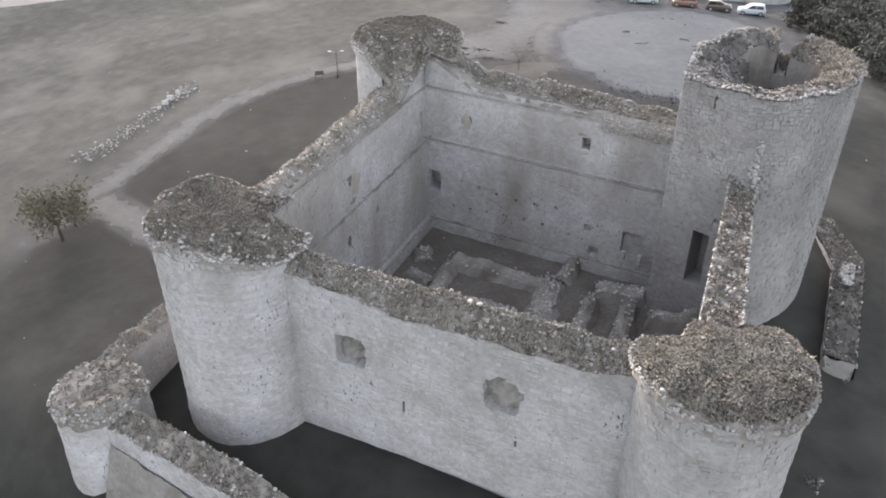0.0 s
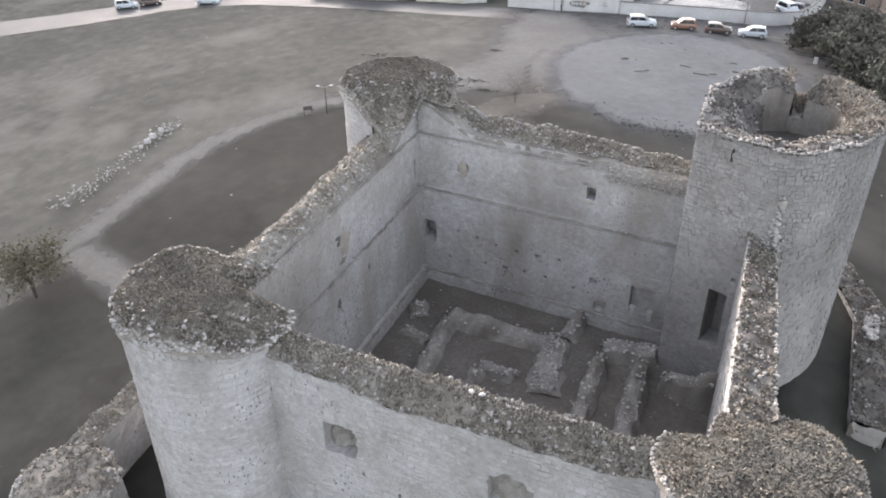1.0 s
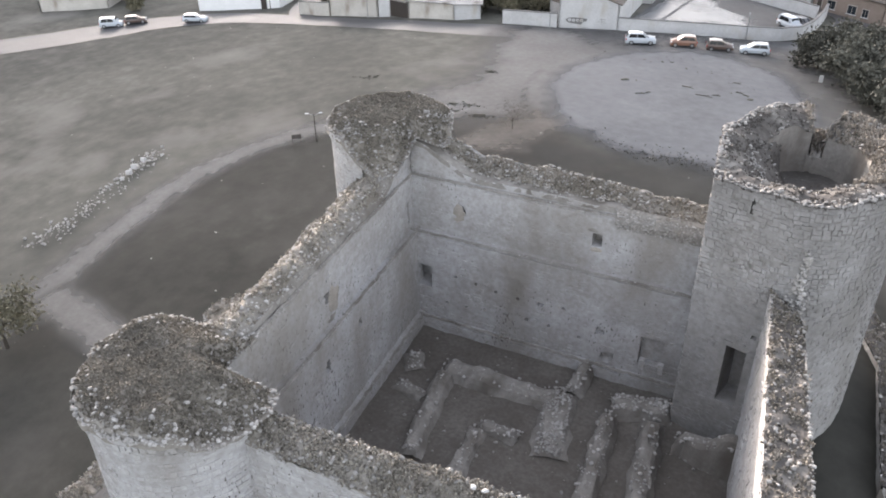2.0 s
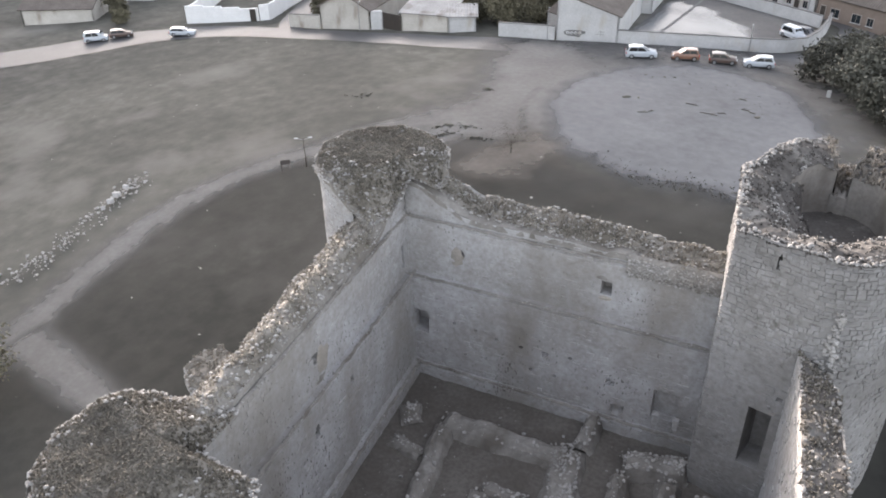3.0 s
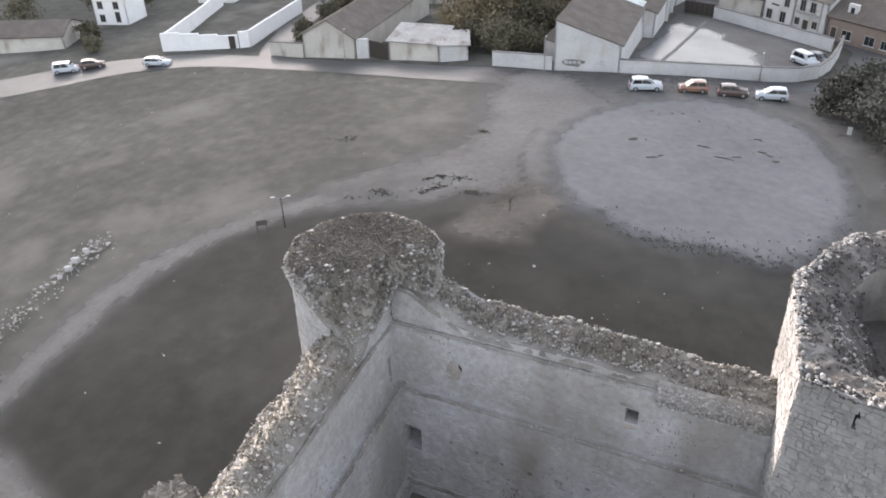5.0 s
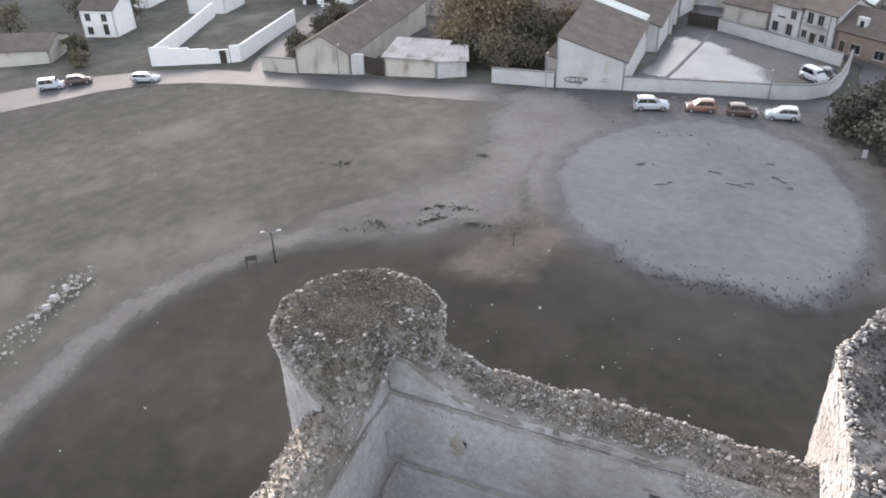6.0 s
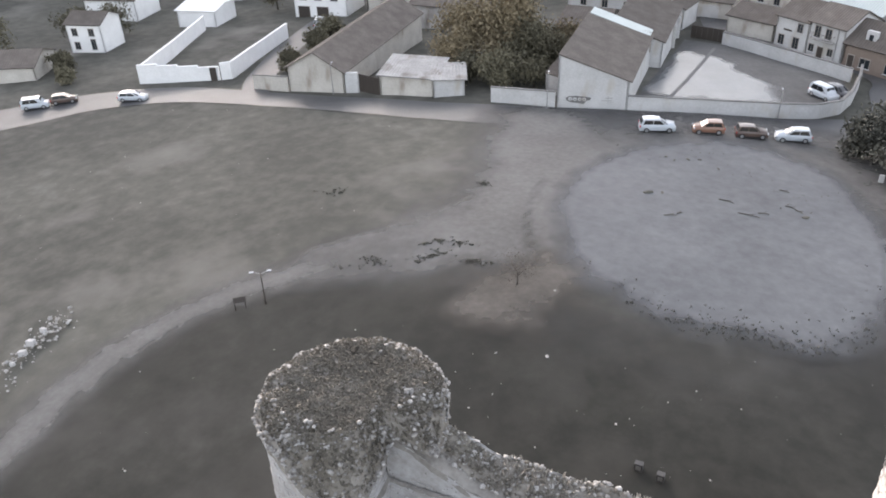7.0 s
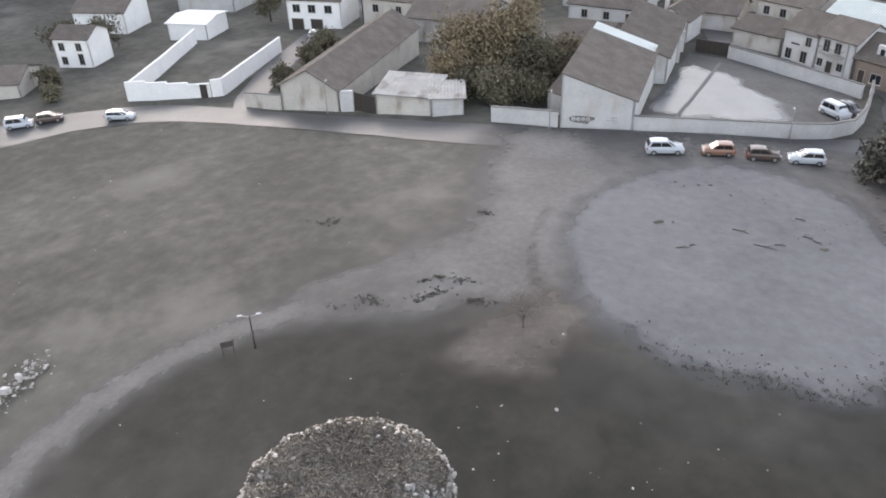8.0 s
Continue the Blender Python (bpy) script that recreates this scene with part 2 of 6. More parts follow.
def blocks(name, path, z0, top, off=lambda z: 0.0, holes=(), keep=0.6, size=(0.45, 0.27), proud=0.03, seed=1, pick=None, gap=0.024, wave=0.0):
    """Coursed stones that stand a little proud of a face; as one mesh, or as a list of single stones where pick(s, z) says so."""
    rnd = random.Random(seed)
    vs, fs, singles = [], [], []
    zmax = max(top(path.length * k / 6) for k in range(7))
    z = z0 + 0.05
    while z < zmax:
        h = size[1] * rnd.uniform(0.7, 1.3)
        s = rnd.uniform(-0.4, 0.0)
        turns = [c for c, p, q, r in zip(path.s[1:], path.p, path.p[1:], path.p[2:]) if (q - p).angle(r - q) > 0.3]
        while s < path.length:
            w = size[0] * rnd.choice((0.5, 0.65, 0.8, 1.0, 1.2, 1.6)) * rnd.uniform(0.85, 1.15)
            for c in turns:
                if s < c < s + w:
                    w = c - s
            sc, zc = s + w / 2, z + h / 2 + wave * rnd.uniform(-1, 1) + 2 * wave * noise.noise((s * 0.25, 3.0, z * 0.4))
            s += w
            if w < 0.14:
                continue
            if sc > path.length or sc < 0.05 or zc > top(sc) - 0.08 or in_hole(sc, zc, holes, 0.15):
                continue
            x, y, nx, ny = path.at(sc)
            here = (keep(zc) if callable(keep) else keep) + 0.45 * noise.noise((x * 0.33, y * 0.33, zc * 0.33)) + 0.3 * noise.noise((x * 1.1, y * 1.1, zc * 1.1))
            if rnd.random() > here:
                continue
            o = off(zc)
            tx, ty = -ny, nx
            g = gap * rnd.uniform(0.7, 1.5)
            a, b = w / 2 - g, h / 2 - g
            p = proud * rnd.uniform(0.5, 1.8)
            ring = []
            for du, dv, dn in ((-a, -b, -0.06), (a, -b, -0.06), (a, b, -0.06), (-a, b, -0.06), (-a * 0.95, -b * 0.93, p), (a * 0.96, -b * 0.92, p * 0.9), (a * 0.95, b * 0.93, p), (-a * 0.96, b * 0.92, p * 1.1)):
                ju, jv = rnd.uniform(-0.02, 0.02), rnd.uniform(-0.02, 0.02)
                ring.append((x + tx * (du + ju) + nx * (o + dn), y + ty * (du + ju) + ny * (o + dn), zc + dv + jv))
            f8 = [(4, 5, 6, 7), (0, 1, 5, 4), (1, 2, 6, 5), (2, 3, 7, 6), (3, 0, 4, 7)]
            if pick and len(singles) < 280 and pick(sc, zc):
                singles.append(mesh("stone_block", ring, f8))
            else:
                n0 = len(vs)
                vs.extend(ring)
                fs.extend(tuple(i + n0 for i in f) for f in f8)
        z += h
    return mesh(name, vs, fs), singles


def patch(parent, path, s0, z0, w, h, mat, label, off=0.03, seed=0, out=0.0):
    """A ragged patch of other render on a face."""
    vs = []
    for i in range(19):
        for k in range(19):
            u, v = 2 * i / 18 - 1, 2 * k / 18 - 1
            a, r = math.atan2(v, u), max(abs(u), abs(v))
            q = r * (0.8 + 0.3 * noise.noise((math.cos(a) * 1.6 + seed, math.sin(a) * 1.6, 3.0)))
            s, z = s0 + q * math.cos(a) * w / 2, z0 + q * math.sin(a) * h / 2
            x, y, nx, ny = path.at(s)
            o = out + off * (1 - r) ** 0.5 * 2 - 0.03 + 0.05 * fbm(x * 0.9, y * 0.9, z * 0.9)
            vs.append((x + nx * o, y + ny * o, z))
    return part("worn_patch", mesh("worn_patch", vs, grid_faces(19, 19)), mat, parent, label)


def crest(name, nu, nv, at, amp=0.22, wrap=False):
    """A ruined wall top: at(i, k) gives its plain place, noise breaks it up."""
    vs = []
    for i in range(nu):
        for k in range(nv):
            x, y, z = at(i / (nu - 1 if not wrap else nu), k / (nv - 1))
            edge = 0.5 if k in (0, nv - 1) else 1.0
            vs.append((x + 0.12 * noise.noise((x * 2, y * 2, 3.1)), y + 0.12 * noise.noise((x * 2, y * 2, 9.7)), z + amp * edge * (fbm(x * 0.8, y * 0.8, z, 4))))
    return mesh(name, vs, grid_faces(nu, nv, wrap))


def lumpy(p, amp):
    """A place on a crest, lifted by the crest's own unevenness."""
    x, y, z = p
    return x, y, z + amp * fbm(x * 0.8, y * 0.8, z, 4)


STONES = []
for k in range(14):
    rnd = random.Random(50 + k)
    bm = bmesh.new()
    bmesh.ops.create_icosphere(bm, subdivisions=1, radius=0.5)
    sx, sy, sz = rnd.uniform(0.8, 1.35), rnd.uniform(0.7, 1.1), rnd.uniform(0.5, 0.85)
    for v in bm.verts:
        c = v.co
        q = max(abs(c.x), abs(c.y), abs(c.z))
        c *= 0.6 + 0.4 * (0.42 / q)
        c += Vector([rnd.uniform(-0.07, 0.07) for _ in range(3)])
        c.x, c.y, c.z = c.x * sx, c.y * sy, c.z * sz
    me = bpy.data.meshes.new("stone")
    bm.to_mesh(me)
    bm.free()
    me.materials.append(M_stone)
    STONES.append(me)


def strew(parent, spot, count, seed, sizes=(0.16, 0.5), single=150, label=""):
    """Loose stones on a surface; spot(rnd) gives a place. The first ones are objects of their own, the rest one mesh."""
    rnd = random.Random(seed)
    vs, fs = [], []
    for n in range(count):
        x, y, z = spot(rnd)
        r = sizes[0] + (sizes[1] - sizes[0]) * rnd.random() ** 3.2
        m = pose(x, y, z + r * 0.12, rnd.uniform(-25, 25), rnd.uniform(-25, 25), rnd.uniform(0, 360)) @ Matrix.Diagonal((r, r, r, 1))
        me = rnd.choice(STONES)
        if n < single:
            part("stone", me, None, parent, m=m)
        else:
            n0 = len(vs)
            vs.extend(tuple(m @ v.co) for v in me.vertices)
            fs.extend(tuple(i + n0 for i in p.vertices) for p in me.polygons)
    if vs:
        ob = part("rubble", mesh("rubble", vs, fs), M_stone, parent, label or "pale loose rubble stones")
        ob["kind"] = "stuff"


def tufts(parent, spot, count, seed, h=(0.12, 0.4), mat=None, name="dry_grass", blades=5, label="withered tufts of dry grass", wide=0.05):
    rnd = random.Random(seed)
    vs, fs = [], []
    for n in range(count):
        x, y, z = spot(rnd)
        for b in range(blades):
            a, tilt, L = rnd.uniform(0, 6.28), rnd.uniform(0.1, 0.9), rnd.uniform(*h)
            bx, by = x + rnd.uniform(-0.12, 0.12), y + rnd.uniform(-0.12, 0.12)
            w = wide * rnd.uniform(0.5, 1.3)
            ca, sa = math.cos(a), math.sin(a)
            mx, my = bx + ca * L * tilt * 0.4, by + sa * L * tilt * 0.4
            ex, ey = bx + ca * L * tilt, by + sa * L * tilt
            n0 = len(vs)
            vs += [(bx - sa * w, by + ca * w, z - 0.05), (bx + sa * w, by - ca * w, z - 0.05), (mx + sa * w * 0.8, my - ca * w * 0.8, z + L * 0.6), (mx - sa * w * 0.8, my + ca * w * 0.8, z + L * 0.6), (ex, ey, z + L * (1 - tilt * 0.4))]
            fs += [(n0, n0 + 1, n0 + 2, n0 + 3), (n0 + 3, n0 + 2, n0 + 4)]
    ob = part(name, mesh(name, vs, fs), mat or M_dry, parent, label)
    ob["kind"] = "stuff"
    return ob


# ---- ground ----
def smooth(v):
    v = max(0.0, min(1.0, v))
    return v * v * (3 - 2 * v)


def axis(lo, hi, near_lo, near_hi, fine, coarse):
    out, v = [], lo
    while v < hi:
        out.append(v)
        d = max(0.0, near_lo - v, v - near_hi)
        v += min(coarse, fine + d * 0.12)
    return out + [hi]


def lie(x, y):
    """The ground as it lies, with its small unevenness, and sunk under the castle's yard."""
    z = ground(x, y) - 0.03 + 0.10 * fbm(x * 0.12, y * 0.12, 0.0, 2)
    z -= 5.5 * math.exp(-(((x + 6) / 18) ** 2 + ((y + 42) / 10.0) ** 4))
    z += 1.0 * math.exp(-(((x - 12) / 17) ** 8 + ((y + 11) / 20) ** 8))
    return z - 3.1 * math.exp(-(((x - 12.6) / 13.4) ** 12 + ((y + 10.4) / 11.6) ** 12))


gx, gy = axis(-1500, 1500, -95, 60, 1.0, 40), axis(-600, 2600, -60, 125, 1.0, 40)
vs = [(x, y, lie(x, y)) for x in gx for y in gy]
M_grass = shade("rough_grass", [(0.3, (0.030, 0.030, 0.026)), (0.44, (0.044, 0.043, 0.037)), (0.56, (0.064, 0.062, 0.053)), (0.72, (0.10, 0.096, 0.085))], scale=0.045, fine=0.5, rough=1.0, bump=0.8, vary=0.0, detail=9.0,
                stain=((0.105, 0.099, 0.089), 0.54, 0.74, 0.075))
INNER = [(-29, -60), (-29, -40), (-30.2, -20), (-31.2, -8), (-32.4, 3), (-32.0, 11), (-28.7, 19), (-23.6, 25), (-18, 28.5), (-8, 29.5), (0, 30), (9, 29), (18, 33), (26, 42), (60, 46), (60, -60)]


def dry_haze(x, y):
    """0 in the dark grass round the castle, 1 in the drier, hazier field beyond the footpath."""
    if not (-90 < x < 90 and -100 < y < 90):
        return 1.0
    inside, d = False, 1e9
    for (ax, ay), (bx, by) in zip(INNER, INNER[1:] + INNER[:1]):
        if (ay > y) != (by > y) and x < ax + (bx - ax) * (y - ay) / (by - ay):
            inside = not inside
        ex, ey = bx - ax, by - ay
        t = max(0.0, min(1.0, ((x - ax) * ex + (y - ay) * ey) / (ex * ex + ey * ey)))
        d = min(d, math.hypot(x - ax - ex * t, y - ay - ey * t))
    return smooth(0.5 + (-d if inside else d) / 6 + 0.3 * fbm(x * 0.15, y * 0.15, 2.0))


gmesh = mesh("ground", vs, grid_faces(len(gx), len(gy)), True)
gmesh.attributes.new("dry", "FLOAT", "POINT").data.foreach_set("value", [dry_haze(x, y) for x in gx for y in gy])
n, l = M_grass.node_tree.nodes, M_grass.node_tree.links
at, tone, mul = n.new("ShaderNodeAttribute"), n.new("ShaderNodeMapRange"), n.new("ShaderNodeVectorMath")
at.attribute_name = "dry"
# the field's paler tone is dry grass plus haze painted into the colour
tone.inputs["To Min"].default_value, tone.inputs["To Max"].default_value = 0.56, 1.45
mul.operation = "SCALE"
paint_in = n["Principled BSDF"].inputs["Base Color"]
l.new(at.outputs["Fac"], tone.inputs["Value"])
l.new(paint_in.links[0].from_socket, mul.inputs[0])
l.new(tone.outputs[0], mul.inputs["Scale"])
l.new(mul.outputs[0], paint_in)
land = part("ground", gmesh, M_grass)
tagged(land, "uneven field of dark dry grass with bare patches", "ground", kind="structure")


# ---- the castle ----
FLOOR = -1.2
BASE = -4.0


def tower(cx, cy, r, top, a0, a1, label, seed, court=None, holes=(), flare=0.18, stones=520, grass=420, base=BASE, neck=None, tuft=(0.04, 0.13), straw=None, name="corner_tower", group="round corner towers", size=(0.07, 0.27), court_top=None):
    """A round tower: shaft, ruined top with rubble and grass. a0..a1: the part of the round that shows. court: the corner (x, y) and the way (sx, sy) into the yard, which cuts the round."""
    th = thing(name, (0, 0, 0), label, "tower", group)
    path = Path2(arc(cx, cy, r, r, a0, a1, 72))

    def sag(a):
        """How far the neck towards the yard's corner is broken down, 0 to 1, by the angle in degrees."""
        if not neck:
            return 0.0
        lo, hi = neck[:2]
        d = (a - (lo + hi) / 2 + 180) % 360 - 180
        return smooth(((hi - lo) / 2 - abs(d)) / 40)

    def neck_z(a):
        """The height of the neck's edge: highest at the yard's corner, where the two curtain walls meet."""
        if not court_top:
            return neck[2]
        qx, qy = court[:2]
        d = (a - math.degrees(math.atan2(qy - cy, qx - cx)) + 180) % 360 - 180
        return neck[2] + (court_top - neck[2]) * math.exp(-((d / 24) ** 2))
    zt = lambda s: top - 0.7 + 0.2 * noise.noise((s * 0.5, seed, 0.0)) - (sag(a0 + (a1 - a0) * s / path.length) * (top - 0.6 - neck[2]) if neck else 0.0)
    off = lambda z: max(0.0, 0.6 - z) * 0.05 + flare * max(0.0, min(1.0, (z - top + 1.7) / 0.5))
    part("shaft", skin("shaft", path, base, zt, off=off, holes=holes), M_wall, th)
    bl, _ = blocks("ashlar", path, max(base, -1.0), zt, off, holes, keep=0.5, seed=seed, proud=0.018)
    part("ashlar", bl, M_block, th, "weathered pale limestone ashlar")["kind"] = "stuff"

    def reach(a):
        if not court:
            return r + flare + 0.05
        qx, qy, sx, sy = court
        c, s = math.cos(a), math.sin(a)
        if c * sx <= 1e-3 or s * sy <= 1e-3:
            return r + flare + 0.05
        return min(r + flare + 0.05, max((qx - cx) / c, (qy - cy) / s))

    def cap(u, v):
        a = 2 * math.pi * u
        rr = reach(a)
        z = top - 0.75 + 0.7 * min(1.0, v * 4.0) ** 0.7 + (0.12 * noise.noise((a * 2, seed, 1.0)) + 0.28 * noise.noise((math.cos(a) * 4.2, math.sin(a) * 4.2, seed))) * (1 - v) ** 2
        z -= 0.3 if v == 0 else 0.0
        rr += 0.10 * noise.noise((math.cos(a) * 7, math.sin(a) * 7, seed + 4.0))
        if neck:
            k, zn = sag(math.degrees(a)), neck_z(math.degrees(a))
            rr += 0.25 * k
            z += k * (zn + (top - 0.05 - zn) * smooth(v * (2.2 if court_top else 1.25)) - z)
        x, y = cx + rr * (1 - v) * math.cos(a), cy + rr * (1 - v) * math.sin(a)
        return x, y, z
    part("crest", crest("crest", 120, 26, cap, 0.14, True), M_rub, th, "crumbling rubble top with dry weeds")

    def rim(rnd):
        v = rnd.random()
        x, y, z = cap(rnd.random(), (v ** 3.0 * 0.26 if rnd.random() < 0.96 else v * 0.6))
        if neck and rnd.random() < 0.24:
            x, y, z = cap((neck[0] + (neck[1] - neck[0]) * rnd.random()) / 360 % 1.0, v * 0.45)
        return lumpy((x, y, z + 0.03), 0.14)

    strew(th, rim, stones, seed, sizes=size)
    tufts(th, lambda rnd: lumpy(cap(rnd.random(), 1 - math.sqrt(rnd.random()) * 0.93), 0.14), grass, seed + 5, h=tuft, mat=straw, wide=0.05 if tuft[1] < 0.3 else 0.06)
    return th


def wall(name, outer, inner, z_out, z_in, label, seed, steps=(), holes_in=(), holes_out=(), ridge=0.0, stones=420, grass=700, keep=0.5, rise0=(0, 1), rise1=(0, 1), base=BASE, floor=None, bump=0.0, thick=14, patches=(), up0=(0, 1), up1=(0, 1), peak=0.5, head=1.0, soil=None, brush=None):
    """A curtain wall between its outer and inner faces. steps: ledges of the inner face as (height below which it is thicker, by how much).
    rise0, rise1: how far its top climbs towards the start and the end of the outer line, and over what length; up0, up1: the same for its inner edge.
    peak: where across the top the ridge lies. head: the share of the top that is loose rubble; the rest is a worn mortared slope."""
    th = thing(name, (0, 0, 0), label, "castle wall", kind="structure")
    po, pi = Path2(outer), Path2(inner)
    floor = FLOOR - 0.3 if floor is None else floor

    def lift(u):
        d = po.length * u
        return rise0[0] * smooth(1 - d / rise0[1]) + rise1[0] * smooth(1 - (po.length - d) / rise1[1]) + bump * fbm(u * po.length * 0.22, seed * 3.3, 0.0) + 0.9 * bump * noise.noise((d * 0.75, seed, 1.0))
    zo = lambda s: z_out + lift(s / po.length) + 0.12 * noise.noise((s * 0.35, seed, 0.0))

    def lift_in(u):
        d = po.length * u
        return up0[0] * smooth(1 - d / up0[1]) + up1[0] * smooth(1 - (po.length - d) / up1[1]) + bump * 0.6 * fbm(d * 0.22, seed * 3.3, 0.0)
    zi = lambda s: z_in + lift_in(1 - s / pi.length) + 0.1 * noise.noise((s * 0.35, seed, 5.0))
    oo = lambda z: max(0.0, 0.3 - z) * 0.06
    oi = lambda z: sum(d for h, d in steps if z < h)
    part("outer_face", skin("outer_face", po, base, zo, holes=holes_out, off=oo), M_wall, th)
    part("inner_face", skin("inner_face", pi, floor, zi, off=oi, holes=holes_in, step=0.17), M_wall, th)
    for nm, pth, zz, of, ho, lo, kp_ in (("outer_ashlar", po, zo, oo, holes_out, max(base, -1.2), keep), ("inner_ashlar", pi, zi, oi, holes_in, floor + 0.3, keep - 0.27)):
        bl, _ = blocks(nm, pth, lo, zz, of, ho, keep=kp_, seed=seed + len(nm), proud=0.018)
        part(nm, bl, M_block, th, "weathered coursed limestone")["kind"] = "stuff"

    def cap(u, v):
        xo, yo, nx, ny = po.at(po.length * u)
        xi, yi, _, _ = pi.at(pi.length * (1 - u))
        z = (z_out + lift(u)) * (1 - v) + (z_in + lift_in(u)) * v + ridge * max(0.0, math.sin(math.pi * v ** (math.log(0.5) / math.log(peak)))) ** 0.7 * (1 + 0.5 * noise.noise((u * po.length * 0.5, seed, 2.0)))
        return xo + (xi - xo) * v, yo + (yi - yo) * v, z
    part_of = head if callable(head) else lambda u: head
    edge = lambda u: min(1.0, part_of(u) + 0.09 * fbm(u * po.length * 0.5, seed, 6.0)) if part_of(u) < 1.0 else 1.0
    part("crest", crest("crest", int(po.length / 0.18), thick, lambda u, v: cap(u, v * edge(u)), 0.21), soil or M_rub, th, "crumbling rubble wall top with dry weeds")
    if part_of(0.5) < 1.0:
        def slope(u, v):
            q = edge(u) - 0.06 + (1.06 - edge(u)) * min(1.0, v * 1.2) + (0.025 if v > 0.9 else 0.0)
            x, y, z = cap(u, q)
            return x, y, z - 0.05 * (1 - v) - (0.3 if v > 0.9 else 0.0)
        part("worn_slope", crest("worn_slope", int(po.length / 0.2), 7, slope, 0.1), M_lining, th, "worn mortared slope along the inner edge")

    def on_head(rnd):
        u = rnd.random()
        return u, rnd.random() * edge(u)

    def spot(rnd):
        v = rnd.random()
        v = v ** 3 * 0.5 if rnd.random() < 0.58 else 1 - v ** 2.5 * 0.8
        u = rnd.random()
        x, y, z = cap(u, v * min(1.0, edge(u) + 0.08))
        return lumpy((x, y, z + 0.03), 0.21)
    for h, d in steps:
        full = sum(e for g, e in steps if h - 0.1 < g)
        d = min(d, 0.12)

        def shelf(u, v, h=h, d=d, full=full):
            x, y, nx, ny = pi.at(pi.length * u)
            o = full + 0.015 - d * (1 - v) + 0.035 * v
            return x + nx * o, y + ny * o, h + 0.11 + 0.06 * (1 - v) + (0.0 if v < 0.9 else -0.05)
        part("ledge", crest("ledge", int(pi.length / 0.2), 5, shelf, 0.09), M_lining, th, "narrow ledge with grit, darker than the wall face")
        strew(th, lambda r, f=shelf: f(r.random(), r.random()), 90, seed + int(h * 10), sizes=(0.06, 0.2), single=0)
    strew(th, spot, stones, seed, sizes=(0.07, 0.26))
    for hs, hz, w, h, depth, soft in holes_out:
        if soft:
            vs = []
            for i in range(15):
                for k in range(15):
                    s, z = hs + w * 1.1 * (i / 14 - 0.5), hz + h * 1.1 * (k / 14 - 0.5)
                    x, y, nx, ny = po.at(s)
                    o = -0.5 + 0.3 * fbm(s * 1.4, z * 1.4, seed) - 0.15 * (k / 14)
                    vs.append((x + nx * o, y + ny * o, z))
            part("rubble_infill", mesh("rubble_infill", vs, grid_faces(15, 15)), M_lining, th, "rough rubble core bared in the breach")
    for s0, z0, w, h, d, *mat in patches:
        patch(th, pi, s0, z0, w, h, mat[0] if mat else M_tan, "dark bare rubble under the wall head" if mat else "tan earthen patch where the facing has fallen", d, seed, oi(z0))
    tufts(th, lambda rnd: lumpy(cap(*on_head(rnd)), 0.21), grass, seed + 3, h=(0.06, 0.2), mat=brush)
    tufts(th, lambda rnd: lumpy(cap(*on_head(rnd)), 0.21), grass // 3, seed + 4, h=(0.05, 0.22), mat=M_straw, name="straw", label="pale straw tufts")
    return th


# corner towers
tower(-2.05, 0.95, 3.95, 14.4, 10, 272, "round pale limestone corner tower with an overgrown ruined top", 11, court=(0.2, 0.1, 1, -1), stones=1500, grass=4800, neck=(-112, 24, 11.6), court_top=13.2, straw=M_brush)
tower(1.05, -23.0, 4.1, 12.6, 95, 358, "round limestone corner tower with weeds on its broken top", 21, court=(1.9, -21.4, 1, 1), stones=1200, grass=5200, neck=(-62, 150, 10.8), straw=M_brush,
      holes=((10.0, 2.55, 0.12, 0.95, 0.9, 0),))
tower(26.9, -21.7, 3.5, 11.8, 185, 446, "round limestone corner tower thick with dry grass on top", 31, court=(24.9, -20.6, -1, 1), grass=4600, stones=1000, neck=(55, 222, 10.5), tuft=(0.12, 0.36), straw=M_brush)

# curtain walls
putlog = [(x, z, 0.22, 0.2, 0.3, 0) for x, z in ((2.9, 1.2), (4.4, 1.3), (5.8, 1.45), (7.3, 1.5), (8.9, 1.55), (10.5, 1.6), (6.6, 3.2), (8.2, 3.1), (11.4, 3.3), (12.6, 1.3), (3.6, 3.6), (5.1, 3.4))]
wall("wall_north", [(19.0, 2.55), (0.6, 2.05)], [(-0.15, 0.2), (19.5, 0.6)], 11.75, 11.05, "pale limestone curtain wall with two ledges and window recesses", 41,
     steps=((10.5, 0.2), (6.5, 0.55), (-0.3, 0.4)), rise1=(1.3, 4.5), up1=(2.0, 4.6), rise0=(-0.3, 9.0), head=lambda u: 1.0 if u < 0.25 else 0.78 - 0.2 * smooth((u - 0.75) / 0.2), stones=1050, bump=0.2, patches=((3.55, 8.3, 1.2, 1.7, 0.05), (13.0, 8.0, 1.1, 0.5, 0.04), (12.7, 9.35, 1.2, 0.35, 0.03, M_lining)),
     holes_in=[(3.8, 8.6, 0.4, 0.7, 0.45, 1), (13.05, 8.7, 0.62, 0.9, 0.9, 0), (1.0, 3.05, 1.45, 1.75, 1.4, 0), (9.8, 3.1, 0.4, 0.3, 0.35, 1),
               (14.0, 2.25, 0.6, 0.45, 0.4, 1), (17.4, 1.7, 1.5, 2.1, 0.55, 0), (14.6, 0.4, 0.9, 0.7, 0.4, 1)] + putlog)
wall_n = bpy.data.objects["wall_north"]
vs = []
